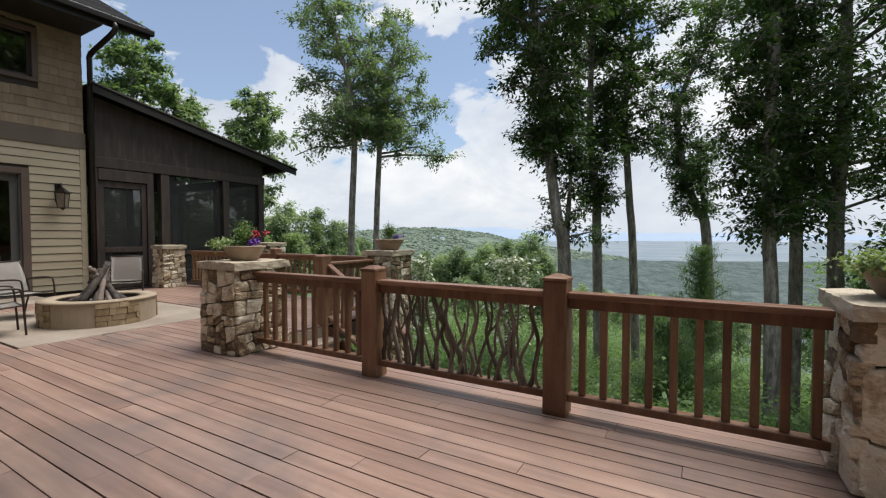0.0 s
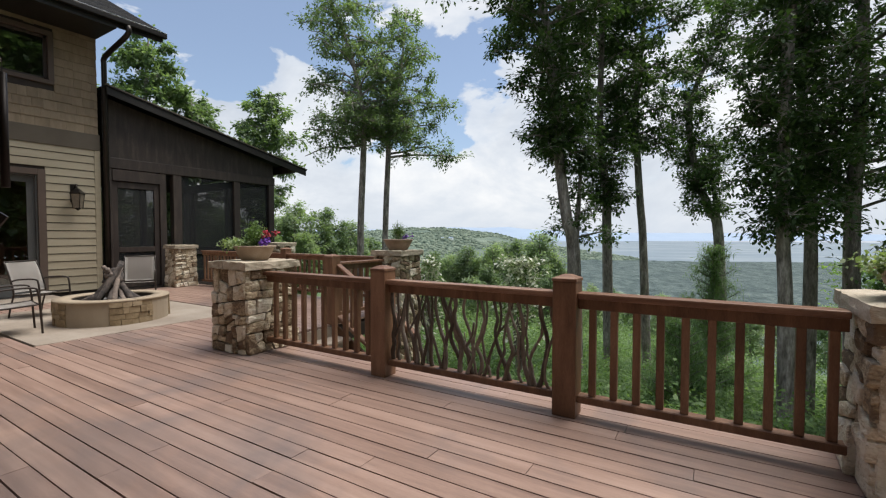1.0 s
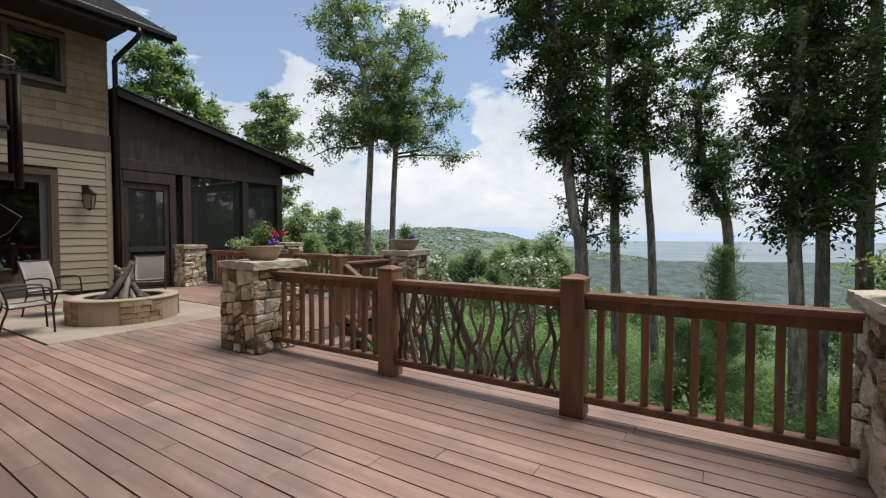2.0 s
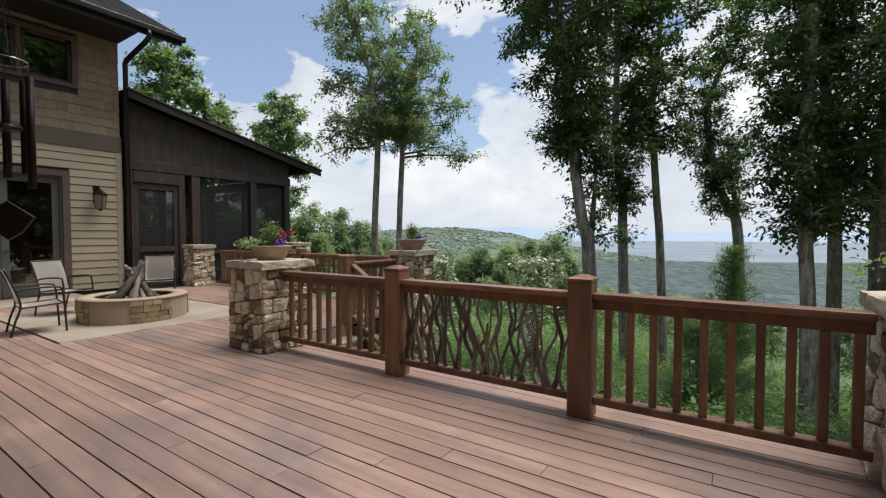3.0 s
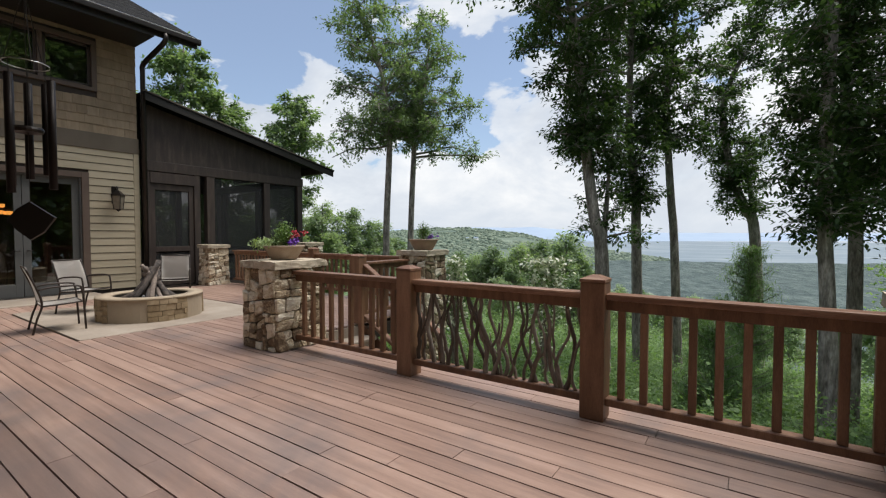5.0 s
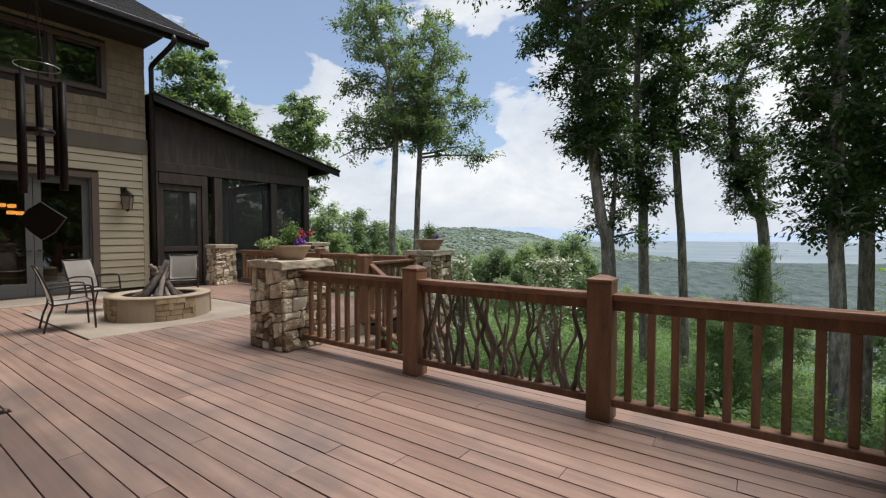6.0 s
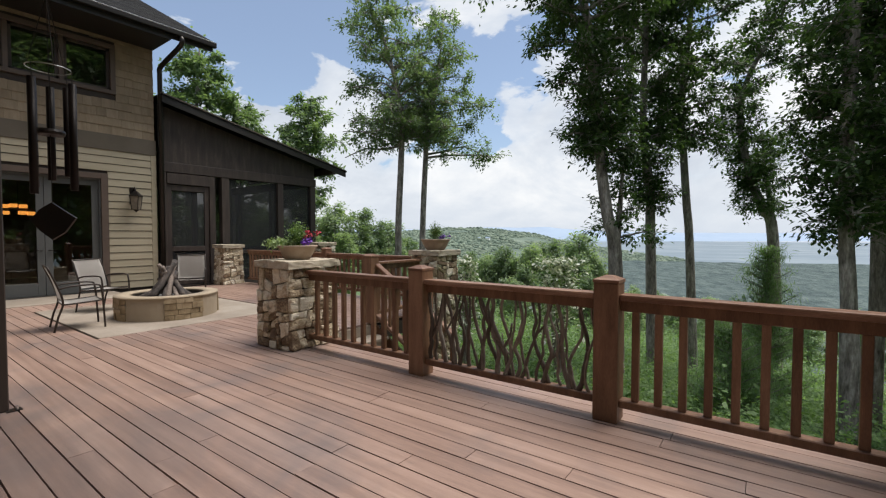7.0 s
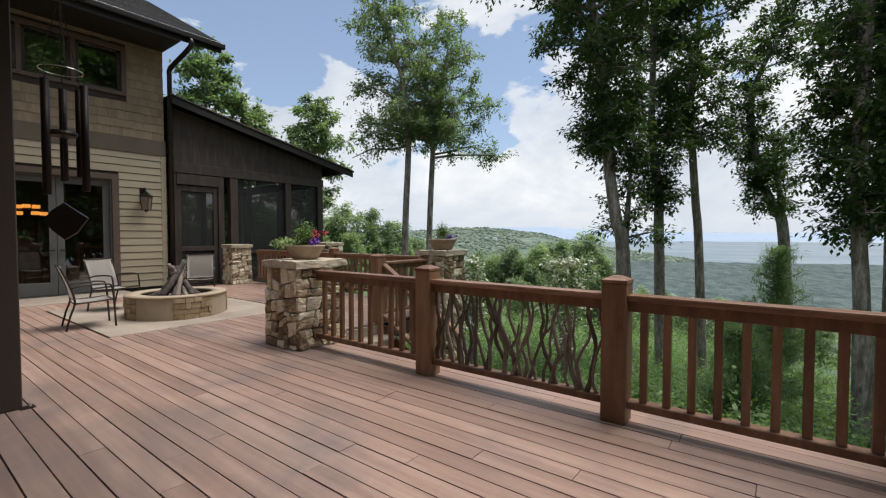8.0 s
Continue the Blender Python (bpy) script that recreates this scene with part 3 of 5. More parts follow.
def rail_post(x, y, bottom=0.0):
    t = thing("rail_post", (x, y, bottom), "square brown timber rail post with a low pyramid cap", "post", "posts of the deck rail")
    h = 0.088
    shaft = part("shaft", block((x - h, y - h, bottom), (x + h, y + h, 1.02), 0.006), STAIN, t)
    bm = bmesh.new()
    r, z = h + 0.004, 1.02
    lo = [bm.verts.new((x + sx * r, y + sy * r, z)) for sx, sy in ((-1, -1), (1, -1), (1, 1), (-1, 1))]
    up = [bm.verts.new((v.co.x, v.co.y, z + 0.022)) for v in lo]
    hi = [bm.verts.new((x + sx * 0.03, y + sy * 0.03, z + 0.05)) for sx, sy in ((-1, -1), (1, -1), (1, 1), (-1, 1))]
    for a, b in ((lo, up), (up, hi)):
        for k in range(4):
            bm.faces.new((a[k], a[(k + 1) % 4], b[(k + 1) % 4], b[k]))
    bm.faces.new(hi)
    bm.faces.new(lo[::-1])
    part("cap", bm, RAILWOOD, shaft, "weathered pyramid cap")
    return t


def rail_frame(x0, x1, y, name, label, group, along_y=False):
    """Top and bottom rails between two uprights; the run is along x, or along y when asked."""
    def at(a, c, z):
        return (c, a, z) if along_y else (a, c, z)
    t = thing(name, at((x0 + x1) / 2, y, 0.0), label, "railing", group)
    part("top_rail", block(at(x0, y - 0.07, RAIL_TOP - 0.045), at(x1, y + 0.07, RAIL_TOP), 0.012, seg=2), RAILWOOD, t, "weathered rounded hand rail")
    part("under_rail", block(at(x0, y - 0.022, RAIL_TOP - 0.125), at(x1, y + 0.022, RAIL_TOP - 0.046), 0.004), STAIN, t)
    part("bottom_rail", block(at(x0, y - 0.045, RAIL_LOW - 0.058), at(x1, y + 0.045, RAIL_LOW), 0.006), STAIN, t)
    return t


BALUSTER = {}


def baluster_mesh(along_y):
    if along_y not in BALUSTER:
        a, b = (0.022, 0.0245) if along_y else (0.0245, 0.022)
        bm = block((-a, -b, RAIL_LOW - 0.002), (a, b, RAIL_TOP - 0.123), 0.004)
        me = bpy.data.meshes.new("baluster")
        bmesh.ops.recalc_face_normals(bm, faces=bm.faces)
        bm.to_mesh(me)
        bm.free()
        me.materials.append(STAIN)
        BALUSTER[along_y] = me
    return BALUSTER[along_y]


def baluster_rail(x0, x1, y, label, step=0.152, along_y=False, group="rail panels of the deck", first=None):
    t = rail_frame(x0, x1, y, "baluster_rail", label, group, along_y)
    n = max(1, round((x1 - x0) / step))
    if first is None:
        first, step = x0 + (x1 - x0) * 0.5 / n, (x1 - x0) / n
    for k in range(n):
        a = first + step * k
        if a > x1 - 0.03:
            break
        piece("baluster", baluster_mesh(along_y), t, (y, a, 0) if along_y else (a, y, 0))
    return t


def branch_rail(x0, x1, y, label):
    """A panel of crooked branches between the rails."""
    rng = random.Random(8)
    t = rail_frame(x0, x1, y, "branch_rail", label, "rail panels of the deck")
    x = x0 + 0.035
    lo, hi = RAIL_LOW - 0.01, RAIL_TOP - 0.115
    while x < x1 - 0.03:
        lean = rng.uniform(-0.15, 0.13)
        amp, turns, start = rng.uniform(0.008, 0.034), rng.uniform(0.8, 1.7), rng.uniform(0, 6.28)
        pts = []
        for k in range(9):
            f = k / 8
            sway = amp * math.sin(start + 6.28 * turns * f) + rng.uniform(-0.012, 0.012)
            pts.append((min(max(x + lean * (f - 0.5) + sway, x0 + 0.02), x1 - 0.02), y + 0.012 * math.sin(start * 2 + 5 * f), lo + (hi - lo) * f))
        r = rng.uniform(0.010, 0.020)
        line = bend(pts, 4)
        bm = tube(line, [r * (1.25 - 0.45 * i / len(line)) * rng.uniform(0.88, 1.14) for i in range(len(line))], 8)
        for _ in range(rng.choice((0, 0, 1))):
            j = rng.randint(7, 22)
            s = rng.choice((-1, 1))
            far = rng.uniform(0.05, 0.15)
            tip = Vector((min(max(line[j].x + s * far, x0 + 0.02), x1 - 0.02), y + 0.01, min(hi, line[j].z + far * rng.uniform(1.6, 3.4))))
            mid = line[j].lerp(tip, 0.5) + Vector((s * 0.02, 0, -0.01))
            tube(bend([line[j], mid, tip], 4), [r * 0.72] * 4 + [r * 0.55] * 5, 6, bm)
        part("branch", bm, BARK_STICK, t, "", True)
        x += rng.uniform(0.042, 0.078)
    return t


Y = 3.345
rail_post(-2.737, Y)
rail_post(-0.938, Y)
baluster_rail(-0.85, 0.67, Y, "red-brown timber rail with square balusters above a wooded slope", step=0.1505, first=-0.747)
branch_rail(-2.649, -1.026, Y, "timber rail filled with crooked peeled branches")
baluster_rail(-4.49, -2.825, Y, "red-brown timber rail with square balusters beside a stone pier", step=0.157, first=-4.335)
# far side of the deck and the stair opening
rail_post(-4.98, 4.86)
rail_post(-8.4, 6.75)
baluster_rail(4.95, 6.05, -4.98, "short brown rail beside the stair opening", along_y=True)
baluster_rail(-11.78, -8.49, 6.75, "brown baluster rail along the far deck edge")
baluster_rail(-8.31, -4.95, 6.75, "brown baluster rail beside the tall stone pier")


def stairs():
    t = thing("stairs", (-4.9, 4.2, -0.95), "timber stairs with pale treads going down beside the rail", "stairs", kind="structure")
    for k in range(5):
        x, z = -4.92 + 0.29 * k, -0.175 * (k + 1)
        part("tread", block((x, 3.76, z - 0.045), (x + 0.32, 4.86, z), 0.006), CONCRETE, t)
        part("riser", block((x + 0.27, 3.78, z - 0.174), (x + 0.295, 4.84, z - 0.046), 0), CONCRETE, t)
    part("riser", block((-4.945, 3.78, -0.174), (-4.921, 4.84, -0.03), 0), CONCRETE, t)
    part("landing", block((-3.45, 3.76, -1.06), (-2.95, 5.0, -0.92), 0.01), CONCRETE, t, "pale landing slab")
    for y in (3.72, 4.88):
        bm = bmesh.new()
        pts = [(-4.93, -0.02), (-3.42, -0.95), (-3.42, -1.15), (-4.93, -0.32)]
        f = [bm.verts.new((x, y, z)) for x, z in pts]
        g = [bm.verts.new((x, y + 0.035, z)) for x, z in pts]
        bm.faces.new(f)
        bm.faces.new(g[::-1])
        for k in range(4):
            bm.faces.new((f[k], f[(k + 1) % 4], g[(k + 1) % 4], g[k]))
        part("stringer", bm, STAIN, t)
    r = thing("stair_rail", (-4.2, 4.92, -0.5), "brown sloping stair rail with balusters", "railing")
    ang = math.atan2(-0.93, 1.51)
    for name, z, hgt in (("hand_rail", 0.92, 0.05), ("bottom_rail", 0.13, 0.05)):
        bm = block((0, -0.05, -hgt), (1.75, 0.05, 0), 0.008, m=Matrix.Translation((-4.9, 4.92, z)) @ Matrix.Rotation(-ang, 4, "Y"))
        part(name, bm, RAILWOOD, r)
    for k in range(10):
        x = -4.78 + 0.145 * k
        z = (x + 4.9) * math.tan(ang)
        part("baluster", block((x - 0.02, 4.9, z + 0.1), (x + 0.02, 4.94, z + 0.89), 0.003), STAIN, r)


stairs()

# ---- the house ----
XW = -12.75
house_label = "two-storey house wall with tan lap siding below and cedar shingles above"
wall = thing("wall_house", (XW, 2, 0), house_label, "house wall", kind="structure")
DOOR = (1.60, 3.62, 2.69)   # double door opening
WIN = (1.15, 3.86, 4.82, 5.80)
bm = None
for y0, y1, z0, z1 in ((-6, DOOR[0], -1, 3.58), (DOOR[1], 4.77, -1, 3.58), (DOOR[0], DOOR[1], DOOR[2], 3.58), (DOOR[0], DOOR[1], -1, 0.0),
                       (-6, WIN[0], 3.58, 6.5), (WIN[1], 4.77, 3.58, 6.5), (WIN[0], WIN[1], 3.58, WIN[2]), (WIN[0], WIN[1], WIN[3], 6.5)):
    bm = block((XW - 0.2, y0, z0), (XW, y1, z1), 0, bm)
# dark colour here draws the shadow line under each lap
part("sheathing", bm, DARK, wall, "sheathing coloured dark as shadow behind the boards")
part("side_wall", block((-22, 4.57, -1), (XW - 0.2, 4.77, 6.5), 0), SIDING, wall, "tan side wall behind the porch")
part("band_board", block((XW, -6, 3.39), (XW + 0.045, 4.80, 3.77), 0.004), BAND, wall, "dark taupe band board")
part("corner_board", block((XW - 0.01, 4.68, 0.0), (XW + 0.04, 4.80, 3.388), 0.004), SIDING, wall)
for y0, y1, z0, z1 in ((DOOR[0] - 0.2, DOOR[0], 0.0, DOOR[2] + 0.13), (DOOR[1], DOOR[1] + 0.14, 0.0, DOOR[2] + 0.13), (DOOR[0], DOOR[1], DOOR[2], DOOR[2] + 0.13)):
    part("door_trim", block((XW, y0, z0), (XW + 0.05, y1, z1), 0.004), TRIM, wall, "brown flat door trim")


def wedge(name, mat, drop):
    """One lap: its lower edge stands proud of the lap below."""
    bm = bmesh.new()
    v = [bm.verts.new(c) for c in ((0, -0.5, 0), (0, 0.5, 0), (0.004, 0.5, 1), (0.004, -0.5, 1), (0.036, -0.5, 0), (0.036, 0.5, 0), (0.020, 0.5, 1), (0.020, -0.5, 1))]
    for f in ((0, 1, 2, 3), (4, 7, 6, 5), (0, 4, 5, 1), (3, 2, 6, 7), (0, 3, 7, 4), (1, 5, 6, 2)):
        bm.faces.new([v[i] for i in f])
    bmesh.ops.recalc_face_normals(bm, faces=bm.faces)
    me = bpy.data.meshes.new(name)
    bm.to_mesh(me)
    bm.free()
    me.materials.append(mat)
    return me


LAP, SHAKE = wedge("siding_board", SIDING, 0), wedge("shingle", SHINGLE, 0)
rng = random.Random(2)
z = 0.05
while z < 3.37:
    top = min(0.164, 3.389 - z)
    spans = [(-1.5, DOOR[0] - 0.2), (DOOR[1] + 0.14, 4.68)] if z < DOOR[2] + 0.12 else [(-1.5, 4.68)]
    for a, b in spans:
        piece("siding_board", LAP, wall, (XW + 0.001, (a + b) / 2, z), (1, b - a, top))
    z += 0.1775
z, row = 3.77, 0
while z < 6.1:
    beside = WIN[2] - 0.29 < z < WIN[3] + 0.1
    for y, end in ((-0.6, WIN[0] - 0.1), (WIN[1] + 0.1, 4.77)) if beside else ((-0.6, 4.77),):
        while y < end - 0.01:
            b = min(y + rng.uniform(0.16, 0.36), end)
            dz = rng.uniform(-0.012, 0.012)
            piece("shingle", SHAKE, wall, (XW + 0.001, (y + b) / 2, z + (dz if row else 0)), (1.1, b - y - 0.002, 0.215))
            y = b
    z += 0.2
    row += 1


def window_unit():
    t = thing("window_1", (XW, 2.4, WIN[2]), "dark brown upstairs window with reflecting panes", "window", kind="structure")
    y0, y1, z0, z1 = WIN
    for a, b, c, d in ((y0 - 0.1, y1 + 0.1, z0 - 0.09, z0), (y0 - 0.1, y1 + 0.1, z1, z1 + 0.1), (y0 - 0.1, y0, z0, z1), (y1, y1 + 0.1, z0, z1)):
        part("casing", block((XW, a, c), (XW + 0.06, b, d), 0.004), TRIM, t)
    third = (y1 - y0) / 3
    for a, b in ((y0, y0 + third - 0.045), (y0 + third + 0.045, y1 - third - 0.045), (y1 - third + 0.045, y1)):
        for p, q, r, s in ((a, b, z0, z0 + 0.06), (a, b, z1 - 0.06, z1), (a, a + 0.06, z0, z1), (b - 0.06, b, z0, z1)):
            part("sash", block((XW - 0.08, p, r), (XW - 0.03, q, s), 0.003), DARKWOOD, t)
        part("pane", block((XW - 0.06, a + 0.055, z0 + 0.055), (XW - 0.05, b - 0.055, z1 - 0.055), 0), GLASS, t)
    for m in (y0 + third, y1 - third):
        part("mullion", block((XW - 0.1, m - 0.043, z0), (XW + 0.02, m + 0.043, z1), 0.003), TRIM, t)


window_unit()


def french_doors():
    y0, y1, top = DOOR
    mid = (y0 + y1) / 2
    for i, (a, b) in enumerate(((y0 + 0.03, mid - 0.004), (mid + 0.004, y1 - 0.03))):
        t = thing(f"door_{i + 1}", (XW - 0.08, (a + b) / 2, 0.02), "grey glazed double-door leaf, closed, with a dark room behind", "door", "glazed double doors", "structure")
        x0, x1, s = XW - 0.12, XW - 0.075, 0.13
        for p, q, r, u, n in ((a, a + s, 0.02, top - 0.03, "stile"), (b - s, b, 0.02, top - 0.03, "stile"), (a + s, b - s, 0.02, 0.30, "bottom_panel"), (a + s, b - s, top - 0.17, top - 0.03, "top_panel")):
            leaf = part(n, block((x0, p, r), (x1, q, u), 0.004), DOORPAINT, t)
            if n == "stile" and (p == a) == (i == 1):
                stile = leaf
        part("pane", block((x0 + 0.018, a + s - 0.005, 0.295), (x0 + 0.026, b - s + 0.005, top - 0.165), 0), GLASS, t)
        hy = b - 0.06 if i == 0 else a + 0.06
        bm = tube([(x1, hy, 1.02), (x1 + 0.045, hy, 1.02)], 0.014, 8)
        tube([(x1 + 0.04, hy, 1.02), (x1 + 0.04, hy + (-0.1 if i == 0 else 0.1), 1.02)], 0.01, 8, bm)
        part("door_handle", bm, GUTTER, stile, "dark lever handle", True)
    f = thing("door_frame", (XW - 0.1, mid, 0), "grey painted frame of the double doors", "door frame", kind="structure")
    for p, q, r, u in ((y0, y0 + 0.03, 0, top), (y1 - 0.03, y1, 0, top), (y0 + 0.03, y1 - 0.03, top - 0.03, top)):
        part("jamb", block((XW - 0.19, p, r), (XW - 0.002, q, u), 0.003), DOORPAINT, f)
    part("sill", block((XW - 0.19, y0, 0.0), (XW + 0.06, y1, 0.019), 0.003), GUTTER, f)


french_doors()
room = thing("room_interior", (-16, 2, 0), "dim warm room behind the glass doors", "room", kind="structure")
part("room_floor", block((-19, -4, -0.12), (XW - 0.2, 4.5, -0.002), 0), DARKWOOD, room)
part("room_back_wall", block((-19.1, -4, 0), (-19, 4.5, 2.9), 0), ROOMWALL, room)
part("room_side_wall", block((-19, -4.1, 0), (XW - 0.2, -4, 2.9), 0), ROOMWALL, room)
part("room_side_wall", block((-19, 4.46, 0), (XW - 0.2, 4.565, 2.9), 0), ROOMWALL, room)
part("room_ceiling", block((-19, -4, 2.9), (XW - 0.2, 4.5, 3.0), 0), ROOMWALL, room)
part("upper_room", block((-19, -4, 3.9), (XW - 0.9, 4.5, 6.3), 0), ROOMWALL, room)


def chandelier():
    t = thing("chandelier", (-15.5, 2.4, 2.0), "lit chandelier with amber glass shades inside the house", "lamp")
    part("stem", tube([(-15.5, 2.65, 2.9), (-15.5, 2.65, 2.0)], 0.012, 6), GUTTER, t)
    part("ring", tube([(-15.5 + 0.08 * math.cos(a), 2.65 + 0.30 * math.sin(a), 2.02) for a in np.linspace(0, 2 * math.pi, 17)], 0.012, 6, cap=False), GUTTER, t)
    for y, z in ((2.40, 2.09), (2.56, 2.11), (2.75, 2.10), (2.41, 1.92), (2.73, 1.93), (2.90, 1.92)):
        shade = part("shade", block((-15.57, y - 0.075, z - 0.045), (-15.43, y + 0.075, z + 0.045), 0.012), LAMPGLOW, t, "amber glass shade")
        part("socket", tube([(-15.5, y, z + 0.04), (-15.5, y, z + 0.09)], 0.012, 6), GUTTER, shade)


chandelier()


def wall_lantern():
    y, z = 4.27, 2.18
    t = thing("wall_lantern", (XW + 0.02, y, z), "dark bronze wall lantern with seeded glass on tan siding", "wall lamp")
    part("back_plate", block((XW + 0.02, y - 0.06, z - 0.05), (XW + 0.045, y + 0.06, z + 0.30), 0.006), GUTTER, t)
    part("arm", tube(bend([(XW + 0.04, y, z + 0.22), (XW + 0.13, y, z + 0.29), (XW + 0.19, y, z + 0.2)]), 0.012, 6), GUTTER, t, "", True)
    part("hood", lathe([(0.0, 0.12), (0.03, 0.11), (0.125, 0.02), (0.125, 0.0), (0, 0.0)], (XW + 0.19, y, z + 0.10), 4), GUTTER, t)
    glass = part("glass", lathe([(0.0, 0.0), (0.075, 0.0), (0.108, 0.26), (0.0, 0.26)], (XW + 0.19, y, z - 0.16), 4), LANTERNGLASS, t, "seeded amber-grey glass")
    for k in range(4):
        a = 2 * math.pi * k / 4
        c, s = math.cos(a), math.sin(a)
        part("frame_bar", tube([(XW + 0.19 + 0.08 * c, y + 0.08 * s, z - 0.17), (XW + 0.19 + 0.113 * c, y + 0.113 * s, z + 0.105)], 0.007, 5), GUTTER, glass)
    t.scale = (1.2, 1.2, 1.2)
    part("finial", lathe([(0.0, -0.05), (0.02, -0.03), (0.06, 0.0), (0.0, 0.002)], (XW + 0.19, y, z - 0.17), 8), GUTTER, t, "", True)


wall_lantern()


def slab(corners, thick, mat, name, parent, label=""):
    """A sloping slab: four top corners and a thickness straight down."""
    bm = bmesh.new()
    up = [bm.verts.new(c) for c in corners]
    dn = [bm.verts.new((c[0], c[1], c[2] - thick)) for c in corners]
    n = len(corners)
    bm.faces.new(up)
    bm.faces.new(dn[::-1])
    for k in range(n):
        bm.faces.new((up[k], dn[k], dn[(k + 1) % n], up[(k + 1) % n]))
    return part(name, bm, mat, parent, label)


XE, YE, ZE = XW + 1.10, 5.77, 6.32     # eave corner of the main roof
def main_roof():
    t = thing("main_roof", (XW, 2, 6.4), "charcoal shingle gable roof with deep dark eaves", "roof", kind="structure")
    p, run, y0 = 0.54, 6.0, -6.0
    slab([(XE, y0, ZE), (XE, YE, ZE), (XE - run, YE, ZE + p * run), (XE - run, y0, ZE + p * run)], 0.06, ROOF, "roof_slope", t)
    slab([(XE - run, y0, ZE + p * run), (XE - run, YE, ZE + p * run), (XE - 2 * run, YE, ZE), (XE - 2 * run, y0, ZE)], 0.06, ROOF, "roof_slope", t)
    # boards under the slope, and the rake boards at the gable
    slab([(XE - 0.03, y0, ZE - 0.075), (XE - 0.03, YE - 0.04, ZE - 0.075), (XE - 1.2, YE - 0.04, ZE - 0.075 + p * 1.17), (XE - 1.2, y0, ZE - 0.075 + p * 1.17)], 0.03, FASCIA, "eave_boarding", t, "dark boarded eave")
    slab([(XE, YE - 0.035, ZE - 0.062), (XE, YE, ZE - 0.062), (XE - run, YE, ZE - 0.062 + p * run), (XE - run, YE - 0.035, ZE - 0.062 + p * run)], 0.17, FASCIA, "rake_board", t)
    part("fascia", block((XE - 0.03, y0, ZE - 0.234), (XE, YE - 0.036, ZE - 0.064), 0), FASCIA, t)
    part("soffit", block((XW + 0.002, y0, ZE - 0.265), (XE - 0.001, 4.78, ZE - 0.235), 0), FASCIA, t, "dark boarded soffit")
    bm = bmesh.new()
    prof = [(XW, ZE - 0.3), (XW - 2 * (XW - XE + run), ZE - 0.3), (XE - run, ZE + p * run - 0.1)]
    a, b = [bm.verts.new((x, 4.57, z)) for x, z in prof], [bm.verts.new((x, 4.77, z)) for x, z in prof]
    bm.faces.new(a)
    bm.faces.new(b[::-1])
    for k in range(3):
        bm.faces.new((a[k], a[(k + 1) % 3], b[(k + 1) % 3], b[k]))
    part("gable_wall", bm, SHINGLE, t, "tan shingled gable")
    # courses of shingles up the slope
    for k in range(30):
        d = 0.16 * k + 0.02
        a, b = XE - d + 0.03, XE - d - 0.2
        zz = ZE + p * d
        bm = bmesh.new()
        vs = [bm.verts.new(c) for c in ((a, y0, zz + 0.004), (a, YE, zz + 0.004), (b, YE, zz + 0.23 * p + 0.004), (b, y0, zz + 0.23 * p + 0.004),
                                        (a, y0, zz + 0.022), (a, YE, zz + 0.022), (b, YE, zz + 0.23 * p + 0.010), (b, y0, zz + 0.23 * p + 0.010))]
        for f in ((0, 3, 2, 1), (4, 5, 6, 7), (0, 1, 5, 4), (1, 2, 6, 5), (2, 3, 7, 6), (3, 0, 4, 7)):
            bm.faces.new([vs[i] for i in f])
        part("shingle_course", bm, ROOF, t)
    g = thing("gutter", (XE, 2, ZE - 0.1), "dark bronze gutter with a bent downspout at the corner", "gutter", kind="structure")
    part("trough", block((XE + 0.002, -6, ZE - 0.15), (XE + 0.12, YE + 0.05, ZE - 0.03), 0.02, seg=2), GUTTER, g)
    part("trough_lip", block((XE + 0.105, -6, ZE - 0.031), (XE + 0.126, YE + 0.05, ZE - 0.02), 0.003), STEEL, g, "bright steel gutter lip")
    yd = 4.9
    part("downspout", tube(bend([(XE + 0.05, 4.98, ZE - 0.12), (XE + 0.04, 4.98, ZE - 0.34), (XW + 0.2, yd, ZE - 0.66), (XW + 0.10, yd, ZE - 0.86)], 5)
                           + [Vector((XW + 0.10, yd, 0.05))], 0.058, 8), GUTTER, g, "dark bronze downspout", True)


main_roof()


